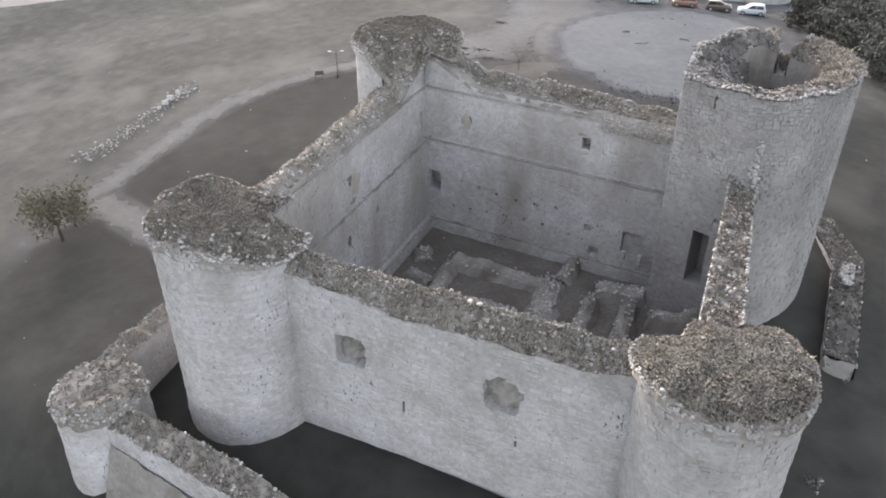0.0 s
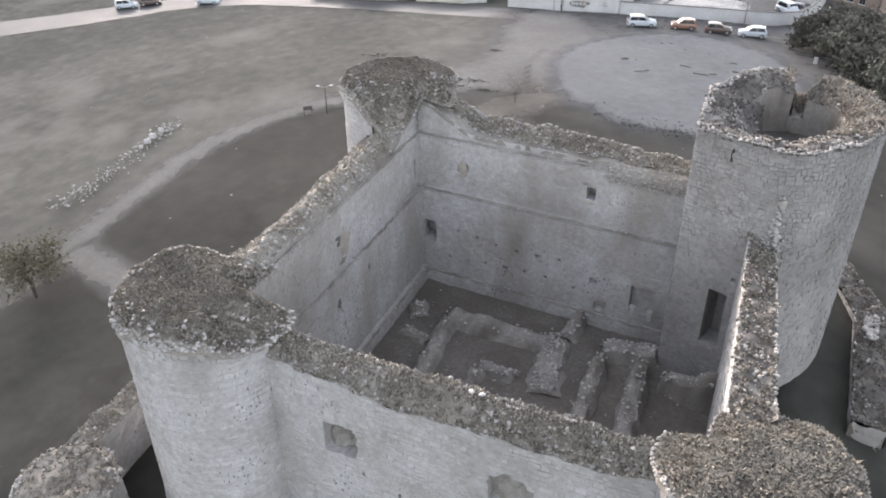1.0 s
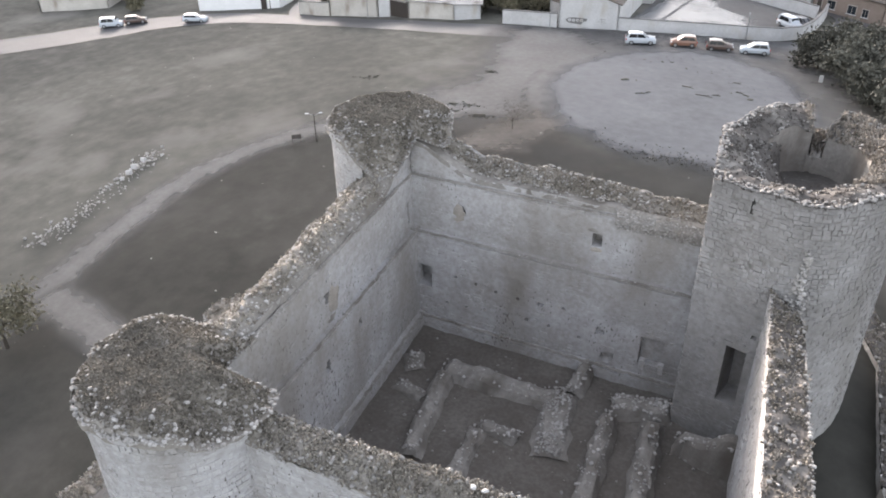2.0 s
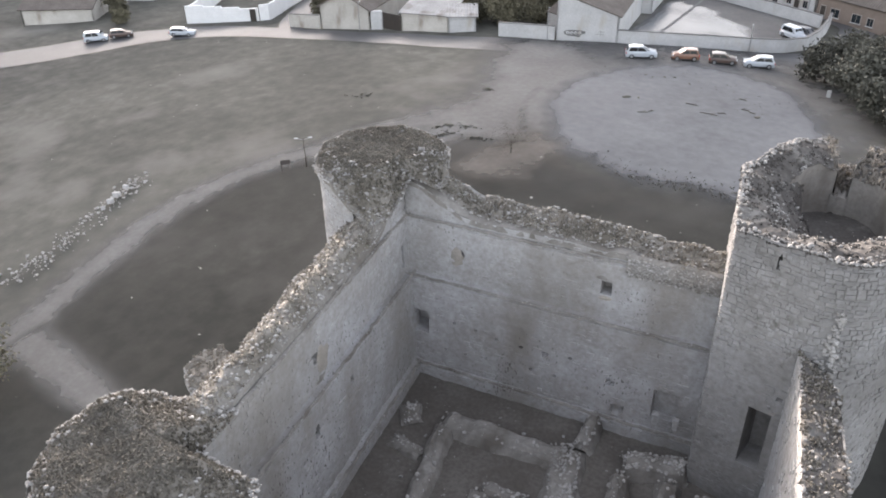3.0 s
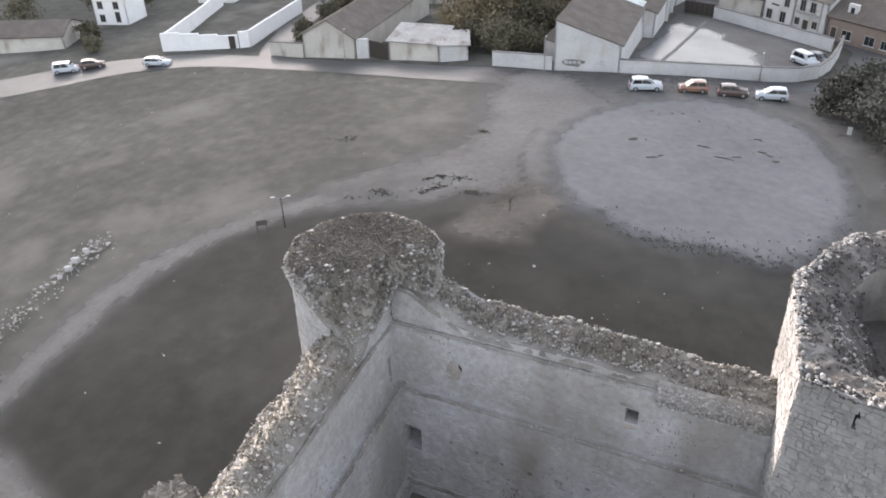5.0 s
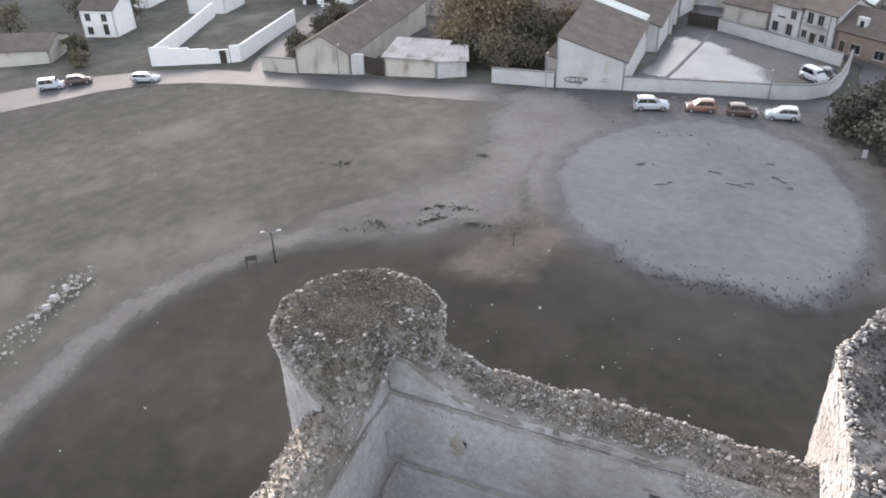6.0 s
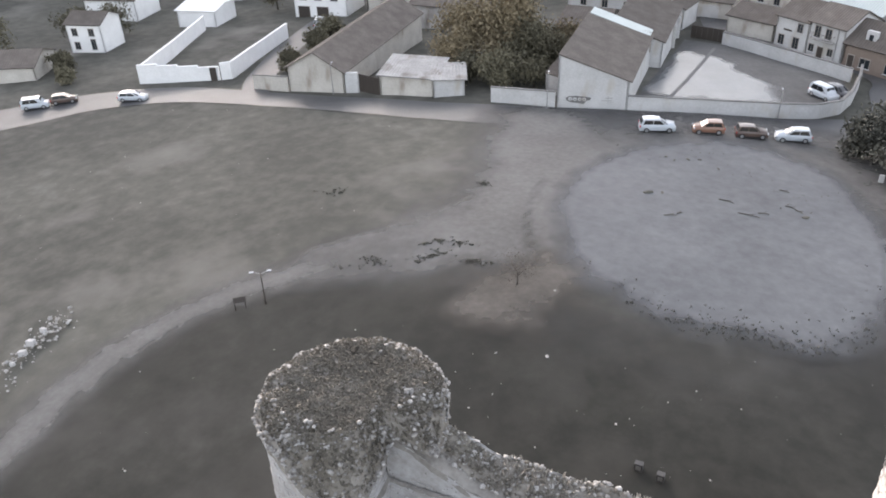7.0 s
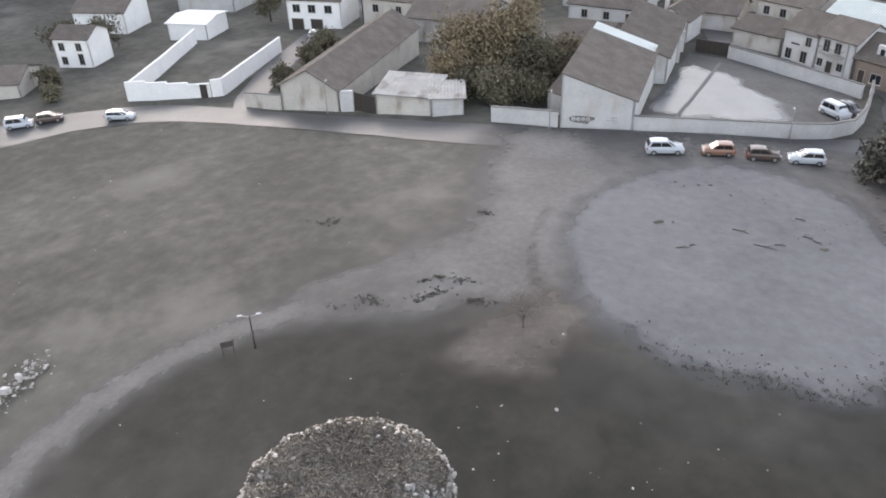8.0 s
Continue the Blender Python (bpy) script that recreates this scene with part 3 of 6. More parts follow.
for i in range(36):
    for k in range(12):
        s, z = 13.9 + 5.2 * i / 35, 11.2 - (1.2 + 0.22 * fbm(i * 0.22, 5.0, 1.0)) * k / 11
        vs.append((s, 0.2 + 0.4 * s / 19.5 - 0.3 - 0.16 * abs(fbm(s * 1.5, z * 1.5, 3.0)) * (1 if 0 < k < 11 else 0.2) + 0.35 * max(0.0, (z - 10.5) / 0.7), z))
part("bare_core", mesh("bare_core", vs, [f[::-1] for f in grid_faces(36, 12)]), M_lining, wall_n, "dark bare rubble core under the wall head")
strew(wall_n, lambda r: (lambda x, z: (x, 0.4 * x / 19.5 - 0.2 + 0.35 * max(0.0, (z - 10.5) / 0.7), z))(r.uniform(14.0, 19.0), r.uniform(9.95, 11.0)), 620, 45, sizes=(0.06, 0.2), single=0)
wall("wall_west", [(-3.6, 0.5), (-0.6, -21.0)], [(1.55, -20.8), (-0.2, 0.15)], 10.2, 10.95, "pale limestone curtain wall with ledges along its inner side", 42,
     steps=((10.5, 0.2), (6.5, 0.5), (-0.3, 0.4)), rise0=(1.4, 4.5), up0=(2.1, 4.6), ridge=0.85, peak=0.62, head=lambda u: 0.97 - 0.22 * smooth((0.25 - u) / 0.2), stones=1250, bump=0.26, patches=((9.7, 7.9, 1.5, 2.3, 0.07), (9.3, 6.8, 1.2, 0.6, 0.05, M_lining)),
     holes_in=[(20.05, 8.0, 0.3, 1.6, 1.8, 0), (9.0, 8.4, 0.5, 0.7, 0.4, 1), (7.6, 4.6, 0.45, 0.8, 0.5, 0), (11.6, 5.0, 0.4, 0.6, 0.4, 1)])
wall("wall_south", [(4.2, -23.75), (24.2, -22.2)], [(24.0, -20.9), (3.0, -22.0)], 9.0, 10.0, "pale limestone curtain wall with two breached window holes", 43, ridge=0.45,
     rise0=(0.8, 9.0), up0=(0.7, 2.6), rise1=(0.5, 3.0), stones=1100, grass=1500, keep=0.62, bump=0.16,
     holes_out=[(4.45, 5.7, 1.75, 1.95, 1.5, 1), (13.1, 5.85, 1.9, 2.05, 1.5, 1), (7.6, 2.9, 0.12, 0.8, 0.9, 0), (13.95, 3.0, 0.12, 0.8, 0.9, 0)])
wall("wall_east", [(27.0, -18.8), (24.75, -3.2)], [(23.3, -3.2), (25.15, -19.0)], 10.9, 10.75, "narrow curtain wall with a worn rubble top", 44, rise1=(-1.4, 3.5), rise0=(0.5, 2.0), soil=M_soil, brush=M_brush, stones=420, grass=400)

# ---- the keep ----
keep_out = [(18.55, 5.3), (19.4, -2.6), (23.6, -3.6)] + arc(23.6, 4.2, 5.2, 7.8, -90, 95, 48)[1:] + [(21.0, 10.3), (18.55, 5.3)]
kpath = Path2(keep_out)
KX, KY = 23.6, 3.8


def keep_top(x, y):
    a = math.degrees(math.atan2(y - KY, x - KX))
    z = 15.9 - 0.10 * max(0.0, y - 1) + 0.25 * noise.noise((x * 0.7, y * 0.7, 2.0))
    if 82 < a < 97:
        z = 13.3
    if a >= 97:
        z += 0.45 * smooth((160 - a) / 35)
    return z


kp = thing("keep_tower", (0, 0, 0), "tall pale limestone keep with a rounded end and broken hollow top", "tower")
k_holes = ((10.95, 4.1, 1.15, 4.0, 1.8, 0), (10.15, 14.85, 0.16, 0.7, 0.9, 0), (22.6, 2.5, 0.7, 1.1, 0.6, 1), (11.7, 7.3, 0.3, 0.3, 0.4, 1))
k_zt = lambda s: keep_top(*kpath.at(s)[:2]) + 0.04
part("shaft", skin("shaft", kpath, BASE, lambda s: 9.6 + 0.5 * noise.noise((s * 0.4, 1.0, 2.0)), step=0.2, holes=k_holes), M_ashlar, kp)
part("upper_shaft", skin("upper_shaft", kpath, 8.9, k_zt, off=lambda z: -0.012, step=0.2, holes=k_holes), M_joint, kp, "dark open joints behind the facing stones")
bl, single = blocks("ashlar", kpath, -1.0, k_zt, holes=k_holes, keep=lambda z: 0.98 if z > 10.6 else 0.98 - 0.35 * (10.6 - z) if z > 9.3 else 0.5, size=(0.31, 0.24), proud=0.026, seed=77, gap=0.014, wave=0.05, pick=lambda s, z: z > 10.8 and 7.9 < s < 13.4)
part("ashlar", bl, M_ashlar, kp, "weathered coursed limestone")["kind"] = "stuff"
for me in single:
    part("stone_block", me, M_ashlar, kp)


def slump(x, y):
    """How far the broken western wall head slopes down into the hollow."""
    d = (math.degrees(math.atan2(y - KY, x - KX)) - 200 + 180) % 360 - 180
    return 0.5 * smooth((88 - abs(d)) / 65)


def keep_cap(u, v):
    a = -2 * math.pi * u
    c, s = math.cos(a), math.sin(a)
    x1, y1 = KX + 3.0 * c, KY + 4.65 * s
    far = 0.0
    for (ax, ay), (bx, by) in zip(keep_out, keep_out[1:]):
        ex, ey = bx - ax, by - ay
        det = c * -ey + s * ex
        if abs(det) > 1e-9:
            t = ((ax - KX) * -ey + (ay - KY) * ex) / det
            q = (c * (ay - KY) - s * (ax - KX)) / det
            if t > 0 and -1e-6 <= q <= 1 + 1e-6:
                far = max(far, t)
    x0, y0 = KX + (far + 0.06) * c, KY + (far + 0.06) * s
    x, y = x0 + (x1 - x0) * v, y0 + (y1 - y0) * v
    z = keep_top(x0, y0) - 0.02 - 0.5 * v + 0.25 * math.sin(math.pi * v) - slump(x0, y0) * v ** 1.3
    return x, y, z


part("crest", crest("crest", 200, 16, keep_cap, 0.15, True), M_soil, kp, "broken rubble wall head with dry weeds")


def void_top(s):
    """The lining reaches up to the inner edge of the wall head."""
    x, y = void.at(s)[:2]
    return keep_cap(-math.atan2((y - KY) / 4.67, (x - KX) / 3.02) / (2 * math.pi), 1.0)[2] + 0.04


void = Path2(list(reversed(arc(KX, KY, 3.02, 4.67, 97.2, 441.6, 64))))
part("inner_wall", skin("inner_wall", void, 11.4, void_top), M_lining, kp, "weathered stone lining of the hollow top")
part("roof_floor", crest("roof_floor", 40, 8, lambda u, v: (KX + 3.25 * (1 - v) * math.cos(2 * math.pi * u), KY + 4.9 * (1 - v) * math.sin(2 * math.pi * u), 12.0), 0.22, True), M_soil, kp, "dark earth floor inside the hollow top")


def talus(u, v):
    """Earth and rubble that has slid from the broken western head down into the hollow."""
    a = radians(128 + 160 * u)
    k = smooth(min(u, 1 - u) / 0.22)
    x, y, z = keep_cap(-a / (2 * math.pi), 0.9)
    far = 0.3 + (0.5 - 0.12 * math.cos(3 * a)) * k
    return x + (KX - x) * far * v, y + (KY - y) * far * v, z + 0.02 - 0.25 * (1 - k) + (11.7 - z) * v ** (1.25 - 0.5 * (1 - k))


part("talus", crest("talus", 50, 14, talus, 0.2), M_soil, kp, "slope of dark earth and rubble inside the hollow top")
strew(kp, lambda r: lumpy(talus(r.random(), r.random() ** 2 * 0.8), 0.2), 150, 86, sizes=(0.07, 0.24), single=0)
tufts(kp, lambda r: lumpy(talus(r.random(), r.random()), 0.2), 140, 87, h=(0.03, 0.09), mat=M_soil, name="low_weed")

for ang in (81.3, 97.7):
    u = 1 - ang / 360
    (x0, y0, _), (x1, y1, _) = keep_cap(u, 0.0), keep_cap(u, 1.0)
    vs = []
    for i in range(13):
        for k in range(15):
            q, z = i / 12, 12.8 + 2.3 * k / 14
            o = 0.12 * fbm(q * 4, z * 1.3, ang)
            vs.append((x0 + (x1 - x0) * q + o, y0 + (y1 - y0) * q, z))
    part("jamb", mesh("jamb", vs, grid_faces(13, 15)), M_lining, kp, "bare stone side of the notch")
strew(kp, lambda r: (KX + 2.4 * r.uniform(-1, 1), KY + r.uniform(-0.6, 1) * 3.6, 12.02 + 0.06 * r.random()), 36, 81, sizes=(0.06, 0.2), single=0)


vs = []
for i in range(13):
    u = 1 - (80.5 + 18.0 * i / 12) / 360
    (xo, yo, _), (xi, yi, _) = keep_cap(u, 0.1), keep_cap(u, 1.03)
    for k in range(7):
        vs.append((xi, yi, 12.0 + 1.1 * k / 6 + 0.1 * fbm(i * 0.4, k * 0.5, 3.0)))
    for k in range(1, 9):
        q = k / 8
        vs.append((xi + (xo - xi) * q, yi + (yo - yi) * q, 13.1 + 0.18 * fbm(i * 0.5, k * 0.5, 8.0)))
part("sill", mesh("sill", vs, grid_faces(13, 15)), M_lining, kp, "rubble sill of the notch")
strew(kp, lambda r: lumpy(keep_cap(1 - r.uniform(82, 97) / 360, r.random()), 0.15), 40, 83, sizes=(0.08, 0.24), single=0)


def k_spot(rnd):
    v, w = rnd.random(), rnd.random()
    v = v ** 2 * 0.24 if w < 0.8 else 1 - v ** 3 * 0.25 if w < 0.87 else v
    x, y, z = keep_cap(rnd.random(), v)
    return lumpy((x, y, z + 0.04), 0.15)


strew(kp, k_spot, 1900, 78, sizes=(0.07, 0.27), single=240)
tufts(kp, lambda r: lumpy(keep_cap(r.uniform(0.72, 1.12) % 1.0, r.random()), 0.15), 900, 79, h=(0.12, 0.42), mat=M_straw, label="tufts of pale straw")

tufts(kp, lambda r: lumpy(keep_cap(r.random(), r.random() ** 1.3), 0.15), 1100, 84, h=(0.04, 0.12), mat=M_soil, name="low_weed")


def scar(rnd):
    z = rnd.uniform(9.6, 13.4)
    x = 24.6 + rnd.uniform(-0.35, 0.35) * (1.6 if z < 11 else 0.7)
    return x, -3.62 + 0.02 * abs(x - 24), z


strew(kp, scar, 110, 80, sizes=(0.15, 0.36), single=40)

# ---- outer works ----
tower(-5.3, -29.2, 2.55, 1.9, 0, 360, "low round outer turret with a grassy ruined top", 61, base=-7.0, name="outer_turret", group="outer turrets", stones=320, grass=380, size=(0.1, 0.3), flare=0.1, straw=M_brush)
tower(-8.5, -10.2, 1.6, 3.3, 0, 360, "low round outer turret of rubble masonry", 62, base=-6.0, name="outer_turret", group="outer turrets", stones=260, grass=160, size=(0.1, 0.3), flare=0.1, straw=M_brush)
wall("outer_wall_south", [(-3.2, -30.7), (2.5, -30.9), (9.0, -31.2), (22.0, -31.6)], [(22.0, -29.9), (9.0, -29.6), (2.5, -29.2), (-3.2, -29.2)], 0.7, 1.15, "low outer wall with a broken grassy top", 63, base=-7.0, floor=-4.0, bump=0.3, keep=0.42, rise1=(-2.4, 19.0), up1=(-2.4, 19.0), stones=300)
south = bpy.data.objects["outer_wall_south"]
part("battered_base", skin("battered_base", Path2([(-3.2, -30.7), (2.5, -30.9), (9.0, -31.2), (22.0, -31.6)]), -7.0, lambda s: -0.45 - 0.09 * s, off=lambda z: 0.08 + max(0.0, -0.4 - z) * 0.35, rough=0.12), M_lining, south, "dark sloping rubble base")
wall("outer_wall_west", [(-9.2, -8.5), (-7.0, -27.6)], [(-5.7, -27.2), (-7.8, -8.5)], 1.6, 1.5, "low outer wall with a broken grassy top", 64, base=-7.0, floor=-4.0, bump=0.4, rise0=(1.8, 4.0), keep=0.42)
wall("outer_wall_east", [(33.3, -3.2), (32.6, 9.0), (29.5, 15.0)], [(28.0, 14.2), (30.6, 8.0), (31.3, -3.2)], -0.4, -0.4, "low ruined outer wall of grey rubble under dark grass", 65, base=-6.0, floor=-4.0, bump=0.5, keep=0.4, stones=130, grass=420, soil=M_soil, brush=M_brush)
strew(bpy.data.objects["outer_wall_east"], lambda r: (31.6 + r.uniform(-0.4, 0.4), 6.0 + r.uniform(-1.3, 1.3), 0.05 + r.uniform(0, 0.3)), 90, 68, sizes=(0.2, 0.5), single=40)
wall("outer_wall_stump", [(32.6, -16.0), (33.2, -3.3)], [(31.2, -3.3), (30.9, -16.0)], -2.3, -2.3, "stump of the outer wall, sunk in grass", 66, base=-6.0, floor=-5.0, bump=0.5, keep=0.2, stones=90, grass=500, soil=M_soil, brush=M_brush)
vs = []
for i in range(11):
    for k in range(15):
        x, z = 32.5 + (1.9 - 1.5 * k / 14) * (i / 10 - 0.6) * (1 + 0.25 * noise.noise((k * 0.6, 2.0, 5.0))), -0.45 - 3.5 * k / 14
        vs.append((x + 0.1 * noise.noise((x * 2, z * 2, 0)), -3.42 - 0.1 * fbm(x, z, 3.0), z + 0.35 * noise.noise((x * 1.3, 4.0, 1.0))))
core = [(31.25 + 2.0 * i / 6, -3.36, -0.55 - 3.4 * k / 6) for i in range(7) for k in range(7)]
tagged(part("broken_wall_core", mesh("broken_wall_core", core, [f[::-1] for f in grid_faces(7, 7)]), M_lining), "dark rubble core of a broken outer wall", "wall", kind="structure")
tagged(part("broken_wall_end", mesh("broken_wall_end", vs, [f[::-1] for f in grid_faces(11, 15)]), M_block), "bare pale end of a broken outer wall", "wall", kind="structure")

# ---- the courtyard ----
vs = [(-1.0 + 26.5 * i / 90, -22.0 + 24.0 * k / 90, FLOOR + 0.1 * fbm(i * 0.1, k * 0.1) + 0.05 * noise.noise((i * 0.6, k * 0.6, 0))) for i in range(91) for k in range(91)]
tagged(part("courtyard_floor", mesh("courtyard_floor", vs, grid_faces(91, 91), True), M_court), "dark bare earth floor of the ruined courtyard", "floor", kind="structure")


def ruin(a, b, width, height, label, seed, stones=70, grow=1.0):
    """A low ruined wall of rubble, heaped between two points."""
    a, b = Vector(a), Vector(b)
    d = (b - a)
    L = d.length
    d.normalize()
    n = Vector((-d.y, d.x))
    th = thing("ruined_wall", (a.x, a.y, FLOOR), label, "ruined wall", "low ruined walls in the yard")
    prof = ((-0.85, -0.3), (-0.72, 0.1), (-0.6, 0.45), (-0.5, 0.75), (-0.34, 0.95), (-0.1, 1.02), (0.15, 1.0), (0.36, 0.93), (0.52, 0.72), (0.62, 0.4), (0.74, 0.1), (0.85, -0.3))
    nu = max(6, int(L / 0.25))
    vs = []
    for i in range(nu):
        s = L * i / (nu - 1)
        end = min(1.0, min(s, L - s) / 0.5 + 0.3)
        hh = height * (1 + (grow - 1) * s / L) * (0.85 + 0.45 * noise.noise((s * 0.5, seed, 0))) * end
        for o, q in prof:
            p = d * s + n * (o * width)
            vs.append((p.x + 0.2 * noise.noise((s * 0.9, o * 2, seed)), p.y + 0.2 * noise.noise((s * 0.9, o * 2, seed + 9)), q * hh + 0.16 * fbm(s * 1.3, o * 2.4, seed)))
    part("body", mesh("body", vs, grid_faces(nu, len(prof))), M_lining, th)

    def spot(rnd):
        s, o = rnd.uniform(0, L), rnd.uniform(-0.55, 0.55)
        p = d * s + n * (o * width)
        return p.x, p.y, height * (1 + (grow - 1) * s / L) * (0.85 + 0.45 * noise.noise((s * 0.5, seed, 0))) * (1 - abs(o) * 0.4)
    strew(th, spot, stones, seed, sizes=(0.1, 0.34), single=30)
    return th


for a, b, w, h, n, g in (((4.6, -4.6), (12.6, -4.4), 1.3, 0.9, 60, 0.8), ((4.9, -4.9), (6.3, -12.6), 0.9, 0.9, 40, 0.9), ((2.4, -7.2), (4.6, -7.6), 0.7, 0.4, 20, 1.0), ((13.3, 0.2), (13.2, -3.2), 0.8, 1.1, 90, 0.9), ((12.5, -3.4), (13.7, -9.0), 1.5, 0.75, 420, 0.8),
                         ((15.8, -3.3), (19.4, -2.2), 1.3, 1.0, 170, 1.1), ((16.0, -4.2), (16.8, -12.5), 0.9, 1.0, 110, 1.0), ((18.6, -3.6), (19.7, -12.5), 1.0, 1.1, 130, 0.9), ((20.2, -4.6), (24.2, -5.6), 0.9, 1.2, 90, 2.6),
                         ((9.0, -8.3), (11.6, -8.4), 0.8, 0.6, 40, 1.0), ((9.1, -8.6), (9.3, -13.4), 0.8, 0.5, 40, 1.0), ((1.9, -4.0), (2.9, -5.5), 0.9, 0.4, 30, 1.0)):
    ruin(a, b, w, h, "low ruined rubble wall on the courtyard floor", int(a[0] * 10 + b[1] * 3) + 500, n, g)


heap = thing("rubble_floor", (0, 0, 0), "loose stones scattered over the courtyard floor", "rubble", kind="stuff")
strew(heap, lambda r: (r.uniform(1.5, 22.5), r.uniform(-18, -1.5), FLOOR), 220, 90, sizes=(0.08, 0.3), single=0)

# two pale stone uprights of the low window
for x in (16.9, 18.1):
    bm = bmesh.new()
    box(bm, -0.15, -0.14, 0, 0.15, 0.14, 0.55, 0.03)
    box(bm, -0.19, -0.17, 0.55, 0.19, 0.17, 0.8, 0.03)
    ob = part("stone_jamb", bm, M_block, m=pose(x, -0.85, 0.75, 0, 0, 4))
    tagged(ob, "pale dressed stone jamb standing in a low window", "stone", "window jambs")

# ---- paths, road and clearing ----
def cover_mat(name, stops, scale, fine, rough=0.95, soft=0.35, grain=0.5):
    """Bare earth or gravel that thins out to nothing at its edge, where the grass shows through."""
    m = shade(name, stops, scale=scale, fine=fine, rough=rough, bump=0.5, vary=0.0, detail=8.0)
    n, l = m.node_tree.nodes, m.node_tree.links
    at, tex, add, ramp = n.new("ShaderNodeAttribute"), n.new("ShaderNodeTexNoise"), n.new("ShaderNodeMath"), n.new("ShaderNodeMapRange")
    at.attribute_name = "cover"
    tex.inputs["Scale"].default_value, tex.inputs["Detail"].default_value = grain, 8.0
    l.new(n["Texture Coordinate"].outputs["Object"], tex.inputs["Vector"])
    # the grain eats into the half-covered border only: cover + grain * 4 * cover * (1 - cover)
    ramp.inputs["From Min"].default_value, ramp.inputs["From Max"].default_value = 0.3, 0.7
    ramp.inputs["To Min"].default_value, ramp.inputs["To Max"].default_value = -1.6 * (1.2 - soft), 1.6 * (1.2 - soft)
    l.new(tex.outputs["Fac"], ramp.inputs["Value"])
    left, both = n.new("ShaderNodeMath"), n.new("ShaderNodeMath")
    left.operation, both.operation, add.operation = "SUBTRACT", "MULTIPLY", "MULTIPLY_ADD"
    left.inputs[0].default_value = 1.0
    left.use_clamp = True
    l.new(at.outputs["Fac"], left.inputs[1])
    l.new(left.outputs[0], both.inputs[0])
    l.new(at.outputs["Fac"], both.inputs[1])
    l.new(both.outputs[0], add.inputs[0])
    l.new(ramp.outputs[0], add.inputs[1])
    l.new(at.outputs["Fac"], add.inputs[2])
    add.use_clamp = True
    l.new(add.outputs[0], n["Principled BSDF"].inputs["Alpha"])
    return m


def laid(name, rows, material, label, category, lift=0.06):
    """A sheet on the ground from rows of (x, y, cover)."""
    nu, nv = len(rows), len(rows[0])
    me = mesh(name, [(x, y, lie(x, y) + lift) for r in rows for x, y, c in r], grid_faces(nu, nv), True)
    a = me.attributes.new("cover", "FLOAT", "POINT")
    a.data.foreach_set("value", [c for r in rows for x, y, c in r])
    return tagged(part(name, me, material), label, category, kind="structure")


def spline(pts, n):
    """A smooth line through a few points."""
    out = []
    P = [Vector(p) for p in pts]
    P = [2 * P[0] - P[1]] + P + [2 * P[-1] - P[-2]]
    for i in range(1, len(P) - 2):
        for k in range(n):
            t = k / n
            a, b, c, d = P[i - 1 : i + 3]
            out.append(0.5 * (2 * b + (c - a) * t + (2 * a - 5 * b + 4 * c - d) * t * t + (3 * b - a - 3 * c + d) * t**3))
    return out + [P[-2]]


def strip(pts, n=14, across=11, edge=0.75, full=1.0, ends=12):
    """Rows for laid() along a line of (x, y, width)."""
    line = spline(pts, n)
    rows = []
    for i, p in enumerate(line):
        d = (line[min(i + 1, len(line) - 1)] - line[max(i - 1, 0)]).to_2d().normalized()
        nrm = Vector((-d.y, d.x))
        row = []
        for k in range(across):
            v = 2 * k / (across - 1) - 1
            q = p.to_2d() + nrm * (v * p.z / 2)
            row.append((q.x, q.y, full * smooth((1 - abs(v)) / edge) * min(1.0, i / ends, (len(line) - 1 - i) / ends)))
        rows.append(row)
    return rows


DIRT = [(0.3, (0.086, 0.083, 0.078)), (0.5, (0.122, 0.118, 0.112)), (0.7, (0.17, 0.166, 0.16))]
M_path = cover_mat("path_dirt", DIRT, 0.2, 2.5, soft=0.7, grain=0.7)
M_track = cover_mat("trodden_earth", [(0.3, (0.078, 0.074, 0.070)), (0.5, (0.122, 0.118, 0.113)), (0.7, (0.17, 0.166, 0.161))], 0.12, 1.6, soft=0.6, grain=0.45)
M_gravel = cover_mat("pale_gravel", [(0.28, (0.082, 0.083, 0.087)), (0.5, (0.122, 0.124, 0.129)), (0.7, (0.162, 0.164, 0.169))], 0.07, 0.9, soft=0.6, grain=0.4)
M_asphalt = shade("asphalt", [(0.3, (0.045, 0.045, 0.047)), (0.5, (0.065, 0.065, 0.067)), (0.7, (0.09, 0.09, 0.09))], scale=0.12, fine=5.0, rough=0.57, bump=0.1, vary=0.0, spec=0.42)

laid("footpath", strip([(-29, -40, 7.0), (-30.2, -20, 7.4), (-31.2, -8, 7.4), (-32.4, 3, 7.2), (-32.0, 11, 7.2), (-28.7, 19, 7.2), (-23.6, 25, 7.8), (-18.0, 29.0, 9.5), (-12, 33.5, 11.0)], edge=1.0, full=1.0, ends=30), M_path, "pale trodden earth footpath curving across the grass", "path", 0.13)
laid("side_path", strip([(-31, -8.5, 6.4), (-26.5, -9.7, 6.0), (-20, -11.4, 5.4), (-14.0, -13.2, 4.8), (-10.5, -14.2, 4.2)], edge=0.95, full=1.1, ends=5), M_path, "pale earth side path leading to the outer wall", "path", 0.16)


